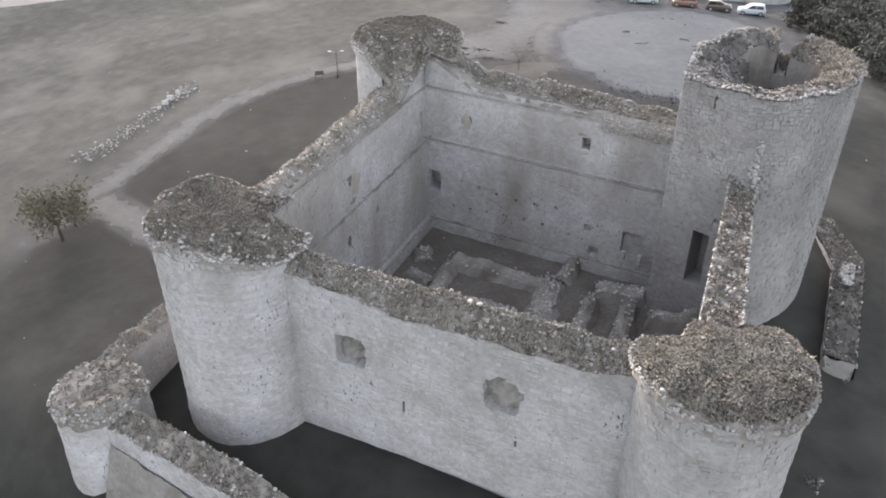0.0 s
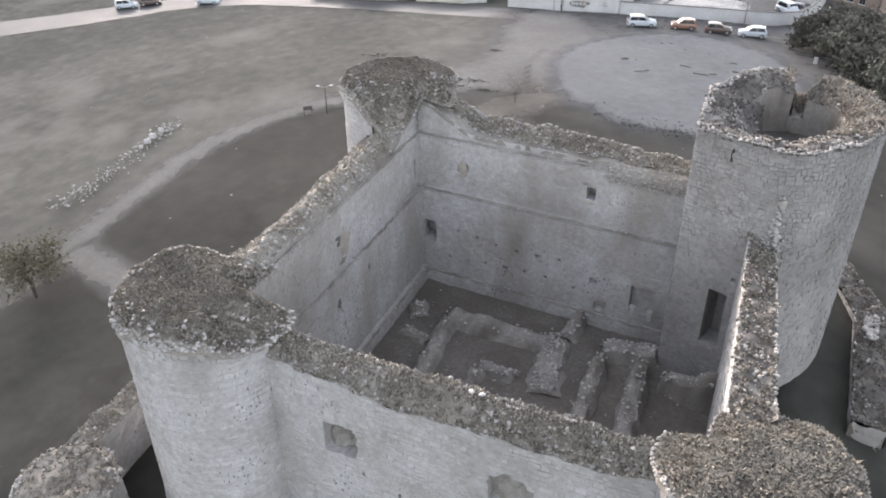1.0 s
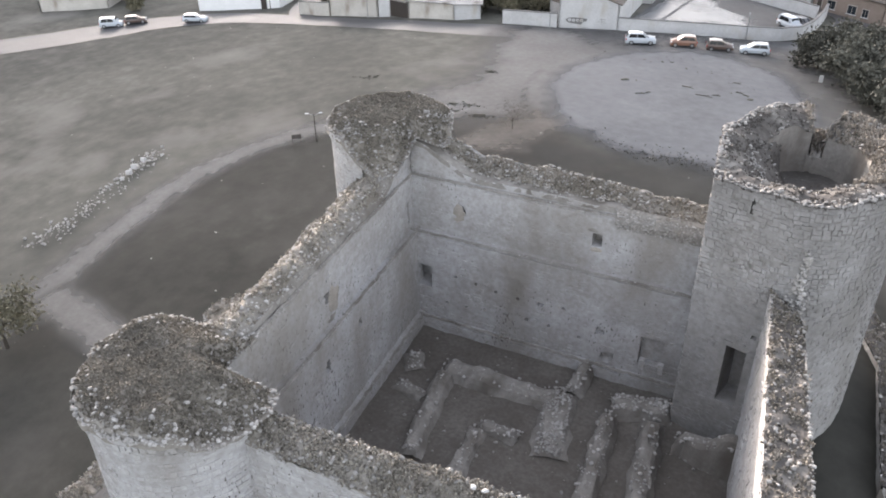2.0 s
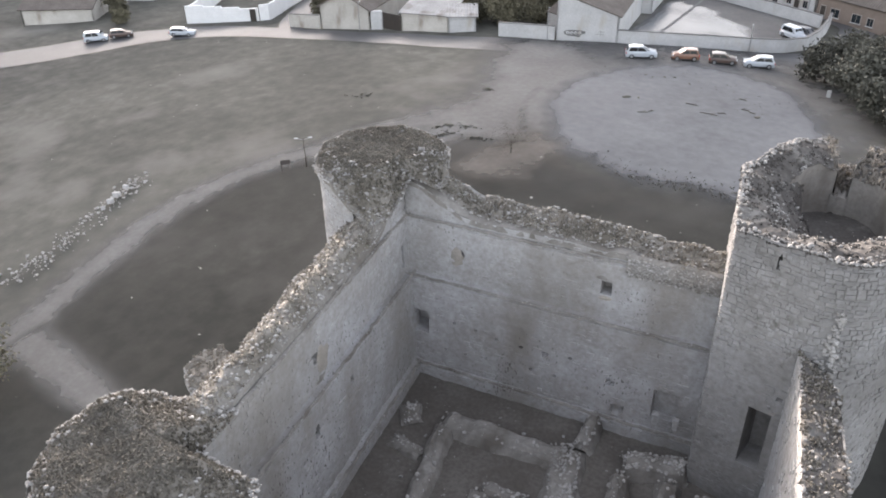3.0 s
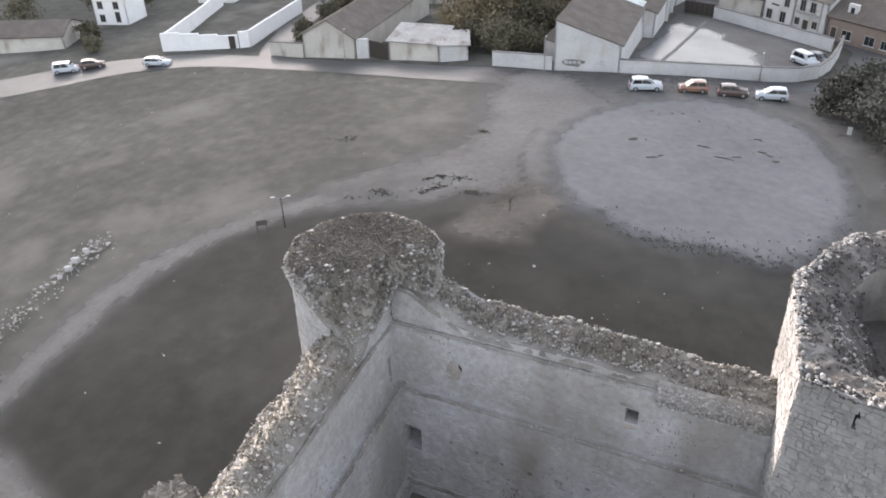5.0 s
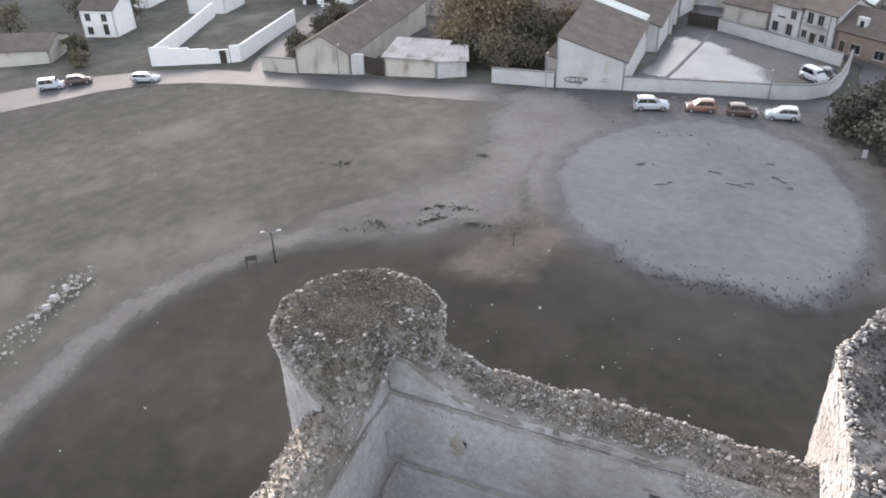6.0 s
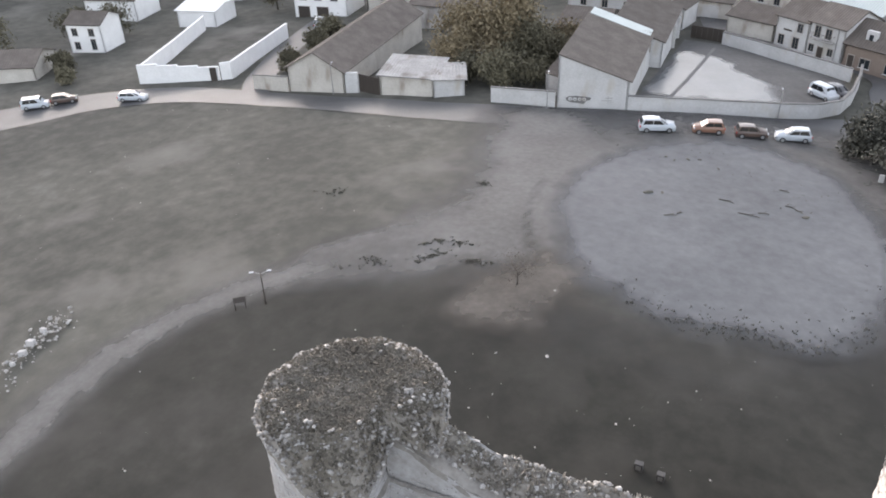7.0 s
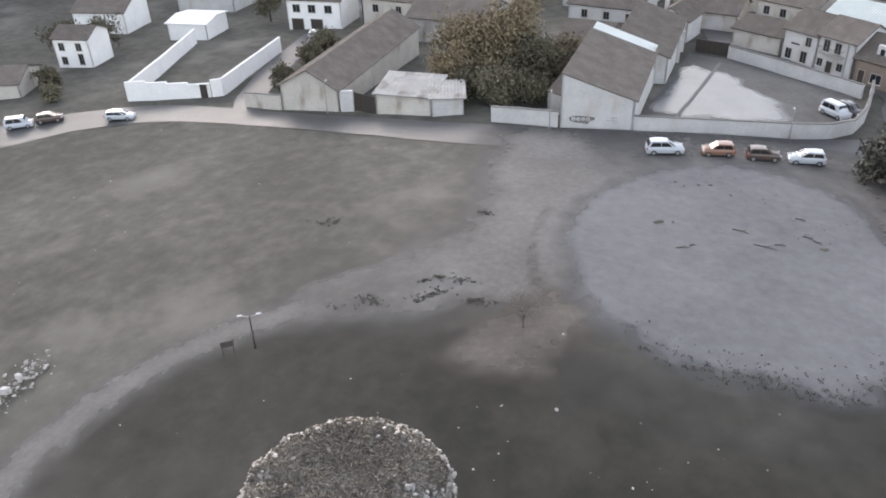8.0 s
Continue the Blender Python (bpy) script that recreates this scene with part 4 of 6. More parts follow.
def sheet(name, x0, x1, y0, y1, step, cover, material, label, category, lift):
    """A sheet over a stretch of the plan, with its cover from a function of the place."""
    nx, ny = int((x1 - x0) / step), int((y1 - y0) / step)
    laid(name, [[(x0 + (x1 - x0) * i / nx, y0 + (y1 - y0) * k / ny, cover(x0 + (x1 - x0) * i / nx, y0 + (y1 - y0) * k / ny)) for k in range(ny + 1)] for i in range(nx + 1)], material, label, category, lift)


def near_line(x, y, pts):
    """How deep a place lies within a band along a line of (x, y, half width): 1 on the line, 0 at its border."""
    best = -9.0
    for (ax, ay, ar), (bx, by, br) in zip(pts, pts[1:]):
        ex, ey = bx - ax, by - ay
        t = max(0.0, min(1.0, ((x - ax) * ex + (y - ay) * ey) / (ex * ex + ey * ey)))
        best = max(best, 1 - math.hypot(x - ax - ex * t, y - ay - ey * t) / (ar + (br - ar) * t))
    return best


def round_clearing(x, y):
    return math.hypot((x - 8.4) / 15.6, (y - 48.4) / 20.0)


TREAD = [(-22, 27.5, 5.5), (-16, 31, 8.5), (-9.5, 36.5, 12.5), (-9.0, 45, 12.0), (-12, 55, 11.0), (-16, 66, 9.5)]


def trodden(x, y):
    c = 1.2 * smooth(1.05 * near_line(x, y, TREAD) + 0.14 * fbm(x * 0.22, y * 0.22, 4.0))
    r = round_clearing(x, y)
    for d in (0.5 * smooth((1.5 - r) / 0.45) * (0.3 + 0.7 * smooth((y - 30) / 8)), 0.6 * smooth((y - 52) / 12) * smooth((x + 16) / 10) * smooth((38 - x) / 12)):
        c = 1.2 - (1.2 - c) * (1.2 - d) / 1.2
    c *= 1 - 0.45 * smooth(1 - abs(r - 1.13) / 0.06) * smooth((4 - x) / 6) * smooth((53 - y) / 6)
    edge = min(x + 27, 39 - x, y - 17, 79 - y)
    return c * smooth(edge / 3)


def dry_patch(x, y):
    return 0.95 * smooth(near_line(x, y, [(-6.0, 25, 5.0), (-4.5, 29, 8.0), (-2.5, 32, 7.5), (0, 34.5, 4.5)]) + 0.35 * fbm(x * 0.3, y * 0.3, 9.0)) ** 1.3 * smooth(min(x + 15, 8 - x, y - 17, 42 - y) / 3)


M_brown = cover_mat("brown_earth", [(0.3, (0.065, 0.058, 0.05)), (0.5, (0.10, 0.09, 0.079)), (0.7, (0.15, 0.136, 0.12))], 0.15, 1.8, soft=0.5, grain=0.5)
sheet("trodden_ground", -27, 39, 17, 79, 0.7, trodden, M_track, "bare trodden ground between the paths and the road", "ground", 0.09)
sheet("brown_patch", -15, 8, 17, 42, 0.6, dry_patch, M_brown, "brown bare earth patch with dry stalks", "ground", 0.18)
def clearing_reach(a):
    """How far the gravel reaches at an angle, against a plain oval: drawn out to the south-east, cut short to the east."""
    d = (math.degrees(a) + 180) % 360 - 180
    return 1 + 0.05 * noise.noise((math.cos(a) * 2, math.sin(a) * 2, 4.0)) + 0.03 * noise.noise((math.cos(a) * 9, math.sin(a) * 9, 1.0)) + 0.1 * math.exp(-(((d + 44) / 20) ** 2)) - 0.1 * math.exp(-(((d - 20) / 32) ** 2))


rows = []
for i in range(193):
    a = 2 * math.pi * i / 192
    row = []
    for k in range(12):
        v = k / 11
        rr = 1.05 * (1 - v) * clearing_reach(a)
        row.append((8.4 + 15.6 * rr * math.cos(a), 48.4 + 20.0 * rr * math.sin(a), 1.15 * smooth(v / 0.19)))
    rows.append(row)
laid("gravel_clearing", rows, M_gravel, "round clearing of pale grey gravel", "gravel", 0.22)
# the road, from its near edge to its far edge
near = spline([(-112, 30, 0), (-96, 42, 0), (-87, 50, 0), (-81, 57, 0), (-69.6, 62, 0), (-50, 62.9, 0), (-33, 62.6, 0), (-19, 63.2, 0), (-6, 65.6, 0), (8, 69.5, 0), (17, 72.2, 0), (27, 76, 0), (48, 84, 0)], 8)
far = spline([(-116, 38, 0), (-101, 50, 0), (-93, 58, 0), (-86, 63.5, 0), (-74, 68.2, 0), (-53, 68.4, 0), (-38, 68.8, 0), (-24, 70.0, 0), (-8, 73.2, 0), (3, 76.6, 0), (12, 80.0, 0), (22, 85, 0), (44, 92, 0)], 8)
laid("road", [[(a.x + (b.x - a.x) * k / 8, a.y + (b.y - a.y) * k / 8, 1.0) for k in range(9)] for a, b in zip(near, far)], M_asphalt, "grey asphalt road past the village walls", "road", 0.08)
lane = spline([(-62, 67, 0), (-66.5, 74, 0), (-72.0, 88, 0), (-76, 101, 0), (-80, 118, 0), (-84, 140, 0)], 8)
laid("side_street", [[(p.x + 5.0 * k / 4, p.y, 1.0) for k in range(5)] for p in lane], M_asphalt, "narrow village street climbing between walls", "road", 0.09)
lane = spline([(22, 86, 0), (21.5, 96, 0), (20.5, 104, 0), (6, 113.5, 0), (-3.0, 118, 0), (-7.5, 132, 0)], 8)
laid("back_lane", [[(p.x - 1.0 + 5.0 * k / 4, p.y + 1.6 * k / 4, 1.0) for k in range(5)] for p in lane], M_asphalt, "narrow lane before the village houses", "road", 0.09)

# ---- the village ----
M_white = shade("white_render", [(0.3, (0.37, 0.365, 0.358)), (0.5, (0.47, 0.466, 0.46)), (0.7, (0.57, 0.566, 0.56))], scale=0.35, fine=4.0, rough=0.85, bump=0.15, vary=0.05, stain=((0.40, 0.37, 0.33), 0.58, 0.75, 0.5))
# brighter copy of the white render, with the glare painted into its colour
M_white_glare = shade("white_render_glare", [(0.3, (0.66, 0.655, 0.645)), (0.5, (0.76, 0.755, 0.745)), (0.7, (0.84, 0.835, 0.825))], scale=0.35, fine=4.0, rough=0.8, bump=0.15, vary=0.04)
M_cream = shade("cream_render", [(0.3, (0.36, 0.335, 0.30)), (0.5, (0.46, 0.435, 0.395)), (0.7, (0.56, 0.535, 0.49))], scale=0.35, fine=4.0, rough=0.9, bump=0.15, vary=0.1, stain=((0.30, 0.26, 0.22), 0.56, 0.75, 0.5))
M_grey = shade("grey_render", [(0.3, (0.24, 0.235, 0.225)), (0.5, (0.34, 0.33, 0.32)), (0.7, (0.45, 0.44, 0.43))], scale=0.4, fine=4.0, rough=0.9, bump=0.2, vary=0.1, stain=((0.18, 0.16, 0.14), 0.55, 0.75, 0.5))
M_tile = shade("clay_tile", [(0.3, (0.075, 0.064, 0.056)), (0.5, (0.11, 0.095, 0.084)), (0.7, (0.16, 0.141, 0.127))], scale=0.5, fine=6.0, rough=0.9, bump=0.3, vary=0.3)
M_brick = shade("red_brick", [(0.3, (0.17, 0.135, 0.112)), (0.7, (0.26, 0.21, 0.178))], scale=0.8, fine=9.0, rough=0.9, bump=0.2, vary=0.1)
M_dark = plain("dark_wood", (0.05, 0.042, 0.036), 0.7)
M_frame = plain("window_paint", (0.32, 0.29, 0.26), 0.5)
M_pane = glass("window_glass")
M_sheet = shade("white_sheeting", [(0.3, (0.36, 0.40, 0.39)), (0.7, (0.48, 0.52, 0.51))], scale=0.3, fine=3.0, rough=0.55, bump=0.1, vary=0.05)
M_concrete = shade("yard_concrete", [(0.3, (0.06, 0.059, 0.058)), (0.5, (0.085, 0.084, 0.083)), (0.7, (0.12, 0.119, 0.118))], scale=0.2, fine=1.5, rough=0.85, bump=0.1, vary=0.0, spec=0.25)
M_metal = plain("galvanised_steel", (0.30, 0.30, 0.30), 0.45, 0.7)


M_coping = shade("dark_coping", [(0.3, (0.10, 0.098, 0.095)), (0.7, (0.19, 0.185, 0.18))], scale=0.6, fine=5.0, bump=0.3)


def frame_of(a, b):
    """The place of a house: its front runs from a to b (on the plan), and it reaches back to the left of that way."""
    a, b = Vector(a), Vector(b)
    d = b - a
    return math.degrees(math.atan2(d.y, d.x)), d.length


def roof_mesh(name, pts, ribs, thick=0.14):
    """A tiled slope from its four corners (eave 0, eave 1, ridge 1, ridge 0), with rows of half-round tiles running down it."""
    e0, e1, r1, r0 = [Vector(p) for p in pts]
    up = (e1 - e0).cross(r0 - e0).normalized()
    if up.z < 0:
        up = -up
    n = max(2, int((e1 - e0).length / ribs))
    vs, fs = [], []
    for i in range(n * 4 + 1):
        u = i / (n * 4)
        w = 0.05 * (1 - abs(math.cos(math.pi * u * n)))
        for k in range(5):
            v = k / 4
            p = (e0 * (1 - u) + e1 * u) * (1 - v) + (r0 * (1 - u) + r1 * u) * v
            vs.append(tuple(p + up * (w + thick + 0.02 * noise.noise(p * 0.8))))
    fs = grid_faces(n * 4 + 1, 5)
    m = len(vs)
    vs += [tuple(p) for p in (e0, e1, r1, r0)] + [tuple(p + up * thick) for p in (e0, e1, r1, r0)]
    fs += [(m, m + 3, m + 2, m + 1)] + [(m + i, m + (i + 1) % 4, m + 4 + (i + 1) % 4, m + 4 + i) for i in range(4)]
    return mesh(name, vs, fs)


def window(parent, x, z, w, h, side="front", depth=0.0, kind="window", mat=None):
    """A window or door set into a wall: frame with a sunk pane, and a sill."""
    def placed(bm):
        if side == "right":
            bmesh.ops.transform(bm, matrix=Matrix.Translation((depth, 0, 0)) @ Matrix.Rotation(math.pi / 2, 4, "Z"), verts=bm.verts)
        elif side == "left":
            bmesh.ops.transform(bm, matrix=Matrix.Translation((depth, 0, 0)) @ Matrix.Rotation(-math.pi / 2, 4, "Z"), verts=bm.verts)
        return bm
    bm = bmesh.new()
    for x0, z0, x1, z1 in ((x - w / 2 - 0.09, z, x - w / 2, z + h), (x + w / 2, z, x + w / 2 + 0.09, z + h), (x - w / 2 - 0.09, z + h, x + w / 2 + 0.09, z + h + 0.1)):
        box(bm, x0, -0.06, z0, x1, 0.1, z1)
    if kind == "window":
        box(bm, x - 0.025, -0.02, z, x + 0.025, 0.05, z + h)
    wn_ = part(kind, placed(bm), mat or M_frame, parent)
    bm = bmesh.new()
    box(bm, x - w / 2, -0.012, z, x + w / 2, 0.04, z + h)
    part("pane" if kind == "window" else "leaf", placed(bm), M_pane if kind == "window" else (mat or M_dark), wn_)
    if kind == "window":
        bm = bmesh.new()
        box(bm, x - w / 2 - 0.15, -0.16, z - 0.1, x + w / 2 + 0.15, 0.06, z)
        part("sill", placed(bm), M_white, wn_)
    return wn_


def house(a, b, depth, h0, h1, label, ridge="x", wall_mat=None, roof_mat=None, wins=(), name="house", group="village houses", overhang=0.35, chimney=(), base=None, peak=0.5, skew=0.0):
    """A house with walls and a tiled roof. h0: eave height, h1: ridge height above the front's lowest ground. ridge: "x" along the front, "y" back from it,
    "left": one slope that falls from the left side to the right, "back": one slope that falls to the front."""
    rz, L = frame_of(a, b)
    z = min(ground(*a), ground(*b)) - 0.1 if base is None else base
    th = thing(name, (a[0], a[1], z), label, name.replace("_", " ").split()[-1], group, rz=rz)
    D, o = depth, overhang
    wall_mat, roof_mat = wall_mat or M_white, roof_mat or M_tile
    if ridge == "x":
        m = D * peak
        outline = [("wall", [(0, 0, -2), (L, 0, -2), (L, 0, h0), (0, 0, h0)]), ("wall", [(L, 0, -2), (L, D, -2), (L, D, h0), (L, m, h1), (L, 0, h0)]), ("wall", [(L, D, -2), (0, D, -2), (0, D, h0), (L, D, h0)][:3] + [(L, D, h0)]), ("wall", [(0, D, -2), (0, 0, -2), (0, 0, h0), (0, m, h1), (0, D, h0)])]
        s = (h1 - h0) / m
        s2 = (h1 - h0) / (D - m)
        roofs = [[(-o, -o, h0 - o * s), (L + o, -o, h0 - o * s), (L + o, m, h1), (-o, m, h1)], [(L + o, D + o, h0 - o * s2), (-o, D + o, h0 - o * s2), (-o, m, h1), (L + o, m, h1)]]
    elif ridge == "y":
        m = L * peak
        outline = [("wall", [(0, 0, -2), (L, 0, -2), (L, 0, h0), (m, 0, h1), (0, 0, h0)]), ("wall", [(L, 0, -2), (L, D, -2), (L, D, h0), (L, 0, h0)]), ("wall", [(L, D, -2), (0, D, -2), (0, D, h0), (m, D, h1), (L, D, h0)]), ("wall", [(0, D, -2), (0, 0, -2), (0, 0, h0), (0, D, h0)])]
        s, s2 = (h1 - h0) / m, (h1 - h0) / (L - m)
        roofs = [[(-o, D + o, h0 - o * s), (-o, -o, h0 - o * s), (m, -o, h1), (m, D + o, h1)], [(L + o, -o, h0 - o * s2), (L + o, D + o, h0 - o * s2), (m, D + o, h1), (m, -o, h1)]]
    elif ridge == "left":
        outline = [("wall", [(0, 0, -2), (L, 0, -2), (L, 0, h0), (0, 0, h1)]), ("wall", [(L, 0, -2), (L, D, -2), (L, D, h0), (L, 0, h0)]), ("wall", [(L, D, -2), (0, D, -2), (0, D, h1), (L, D, h0)]), ("wall", [(0, D, -2), (0, 0, -2), (0, 0, h1), (0, D, h1)])]
        s = (h1 - h0) / L
        roofs = [[(L + o, -o * 0.3, h0 - o * s), (L + o, D, h0 - o * s), (-0.1, D, h1), (-0.1, -o * 0.3, h1)]]
    else:
        outline = [("wall", [(0, 0, -2), (L, 0, -2), (L, 0, h0), (0, 0, h0)]), ("wall", [(L, 0, -2), (L, D, -2), (L, D, h1), (L, 0, h0)]), ("wall", [(L, D, -2), (0, D, -2), (0, D, h1), (L, D, h1)]), ("wall", [(0, D, -2), (0, 0, -2), (0, 0, h0), (0, D, h1)])]
        s = (h1 - h0) / D
        roofs = [[(-o, -o, h0 - o * s), (L + o, -o, h0 - o * s), (L + o, D + 0.1, h1), (-o, D + 0.1, h1)]]
    for nm, pts in outline:
        c = sum((Vector(p) for p in pts), Vector()) / len(pts)
        nrm = (Vector(pts[1]) - Vector(pts[0])).cross(Vector(pts[2]) - Vector(pts[1])).normalized()
        back = [tuple(Vector(p) - nrm * 0.25) for p in pts]
        k = len(pts)
        fs = [tuple(range(k)), tuple(reversed(range(k, 2 * k)))] + [(i, i + k, (i + 1) % k + k, (i + 1) % k) for i in range(k)]
        part(nm, mesh(nm, list(pts) + back, fs), wall_mat, th)
    for r in roofs:
        part("roof", roof_mesh("roof", r, 0.42), roof_mat, th, "weathered brown clay tiles")
    for w in wins:
        window(th, *w)
    for x, y, zt in chimney:
        bm = bmesh.new()
        box(bm, x - 0.3, y - 0.3, h0 - 0.3, x + 0.3, y + 0.3, zt, 0.02)
        box(bm, x - 0.38, y - 0.38, zt, x + 0.38, y + 0.38, zt + 0.12)
        part("chimney", bm, M_white, th)
    if skew:
        for o_ in th.children_recursive:
            o_.data.transform(Matrix(((1, skew, 0, 0), (0, 1, 0, 0), (0, 0, 1, 0), (0, 0, 0, 1))))
    return th


def fence_wall(pts, height, label, mat=None, thick=0.3, coping=True, name="boundary_wall", drop=None, cap_mat=None):
    """A rendered boundary wall that follows the ground, with a coping."""
    th = thing(name, (0, 0, 0), label, "wall", "boundary walls")
    path = Path2(pts)
    n = max(2, int(path.length / (0.8 if drop is None else 0.15)))
    vs, cs = [], []
    for i in range(n + 1):
        x, y, nx, ny = path.at(path.length * i / n)
        zb = ground(x, y)
        top = zb + height + 0.05 * noise.noise((i * 0.4, height, 0)) if drop is None else zb + drop(i / n)
        for o, z in ((thick / 2, zb - 1.2), (thick / 2, top), (-thick / 2, top), (-thick / 2, zb - 1.2)):
            vs.append((x + nx * o, y + ny * o, z))
        for o, z in ((thick / 2 + 0.06, top - 0.02), (thick / 2 + 0.06, top + 0.08), (0, top + 0.12), (-thick / 2 - 0.06, top + 0.08), (-thick / 2 - 0.06, top - 0.02)):
            cs.append((x + nx * o, y + ny * o, z))
    fs = grid_faces(n + 1, 4) + [(0, 1, 2, 3), (n * 4 + 3, n * 4 + 2, n * 4 + 1, n * 4)]
    part("wall_body", mesh("wall_body", vs, fs), mat or M_white, th)
    if coping:
        part("coping", mesh("coping", cs, grid_faces(n + 1, 5) + [(0, 1, 2, 3, 4), tuple(n * 5 + 4 - k for k in range(5))]), cap_mat or M_coping, th, "" if cap_mat else "dark weathered coping")
    return th


# barn with a lean-to roof, and the hall behind it
barn = house((-15.5, 71.7), (-7.0, 73.75), 20.0, 3.9, 7.0, "white rendered barn with a brown single-slope roof", "left", M_white, name="barn", group="", base=-1.75, skew=0.15)
def daub(name, pts, mat, y, label=""):
    """A flat painted shape on the barn's front."""
    n = len(pts)
    vs = [(x, y, z) for x, z in pts] + [(x, y + 0.05, z) for x, z in pts]
    return part(name, mesh(name, vs, [tuple(range(n))] + [(a, (a + 1) % n, (a + 1) % n + n, a + n) for a in range(n)]), mat, barn, label)


daub("scrawl_ground", [(1.05, 1.45), (1.2, 1.12), (1.7, 0.92), (2.6, 0.86), (3.3, 0.75), (3.55, 1.1), (3.75, 1.25), (4.1, 1.3), (4.2, 1.62), (3.5, 1.72), (2.4, 1.78), (1.5, 1.72)], M_coping, -0.06, "dark painted patch with pale scrawls")
for cx, cz, w in ((1.62, 1.38, 0.27), (2.2, 1.36, 0.25), (2.78, 1.38, 0.24), (3.36, 1.4, 0.26)):
    daub("scrawl", [(cx + w * math.cos(a * 0.7854), cz + 0.95 * w * math.sin(a * 0.7854)) for a in range(8)], M_white, -0.075)
    daub("scrawl", [(cx + 0.02 + 0.09 * math.cos(a * 1.047), cz - 0.03 + 0.1 * math.sin(a * 1.047)) for a in range(6)], M_coping, -0.085)
for x, z, w, h in ((6.15, 1.28, 1.3, 0.1), (6.35, 1.62, 0.9, 0.08), (6.3, 1.4, 0.09, 0.85), (6.75, 1.1, 0.5, 0.09), (2.2, 0.35, 0.4, 0.08), (3.9, 0.3, 1.0, 0.06)):
    daub("scrawl", [(x - w / 2, z - h / 2), (x + w / 2, z - h / 2 + 0.08), (x + w / 2, z + h / 2 + 0.08), (x - w / 2, z + h / 2)], M_grey, -0.055)
bm = bmesh.new()
box(bm, 0.2, 18.0, 0, 8.7, 21.0, 0.12)
for v in bm.verts:
    v.co.z += 7.15 - 0.365 * v.co.x
    v.co.x += 0.15 * v.co.y
ob = part("rooflight", bm, M_sheet, barn, "pale translucent roof sheeting")
window(barn, 18.3, 1.9, 1.3, 1.3, "right", 8.8 + 0.15 * 18.3)
hall = house((-14.5, 93.2), (-7.2, 94.4), 20.0, 4.0, 6.6, "large hall with a brown tiled roof and gateway", "left", M_white, name="hall", group="", base=-3.2, skew=0.1)
bm = bmesh.new()
for y0, y1, z0, z1 in ((11.2, 11.6, 0, 3.3), (16.6, 17.0, 0, 3.3), (11.2, 17.0, 3.3, 3.7)):
    box(bm, 7.45 + 0.1 * y0, y0, z0 - 0.4, 7.9 + 0.1 * y0, y1, z1 - 0.4, 0.02)
gw = part("gateway", bm, M_white, hall, "white gateway frame")
bm = bmesh.new()
box(bm, 8.85, 11.6, -0.6, 8.95, 16.6, 2.9)
part("gate_leaf", bm, M_dark, gw)

# the walled yard beside it
fence_wall([(-7.1, 73.9), (1.2, 76.35), (10.4, 79.7), (14.6, 82.0), (17.0, 85.0), (18.2, 90.0), (19.0, 98.0), (19.2, 103.5)], 1.85, "white rendered yard wall with a dark coping, curving at the corner")
fence_wall([(18.0, 100.5), (8.0, 106.2), (-1.0, 111.4)], 1.9, "white rendered wall along the back of the yard", M_white)
rows = []
for i in range(29):
    u = i / 28
    a, b = Vector((-7.2 + 0.3 * u, 74.4 + 37 * u)), Vector((-6.6 + 24.5 * min(1, u * 4.5) + 1.0 * u, 74.8 + 9.5 * min(1, u * 4.5) + 16.5 * u))
    if u > 0.5:
        b = Vector((18.4 - 19.0 * (u - 0.5) * 2, 99.5 + 11.5 * (u - 0.5) * 2))
    rows.append([(a.x + (b.x - a.x) * k / 16, a.y + (b.y - a.y) * k / 16, 1.0) for k in range(17)])
laid("yard_paving", rows, M_concrete, "concrete yard with pale damp patches", "paving", 0.07)
DAMP = [(-6.8, 82.5), (-6.8, 100.5), (-5.2, 106.0), (-2, 103), (0.2, 103.3), (4.2, 96.6), (8.2, 92), (10, 86.6), (-2, 80.5)]


def damp(x, y):
    inside, d = False, 1e9
    for (ax, ay), (bx, by) in zip(DAMP, DAMP[1:] + DAMP[:1]):
        if (ay > y) != (by > y) and x < ax + (bx - ax) * (y - ay) / (by - ay):
            inside = not inside
        ex, ey = bx - ax, by - ay
        t = max(0.0, min(1.0, ((x - ax) * ex + (y - ay) * ey) / (ex * ex + ey * ey)))
        d = min(d, math.hypot(x - ax - ex * t, y - ay - ey * t))
    return smooth(0.5 + (d if inside else -d) / 2.2 + 0.8 * fbm(x * 0.22, y * 0.22, 6.0))


M_damp = cover_mat("damp_slab", [(0.3, (0.085, 0.09, 0.098)), (0.7, (0.12, 0.127, 0.137))], 0.3, 2.0, rough=0.26, soft=1.05, grain=0.8)
sheet("damp_patch", -9, 13, 77.5, 108, 0.5, damp, M_damp, "pale wet patch drying on the yard", "paving", 0.13)
laid("yard_gutter", strip([(-3.2, 80, 0.5), (-2.4, 92, 0.5), (-1.6, 108, 0.5)], across=3, edge=0.01, ends=0.01), M_coping, "dark drain line across the yard", "gutter", 0.17)
gate = thing("yard_gate", (-6.3, 113.4, ground(-4, 113) - 0.1), "dark metal sliding gate of the yard", "gate", rz=-11)
for k in range(6):
    bm = bmesh.new()
    box(bm, 0.9 * k, -0.05, 0, 0.9 * k + 0.86, 0.05, 2.0, 0.015)
    part("panel", bm, M_dark, gate)
bm = bmesh.new()
box(bm, 0, -0.08, 2.0, 5.4, 0.08, 2.12)
part("rail", bm, M_dark, gate)

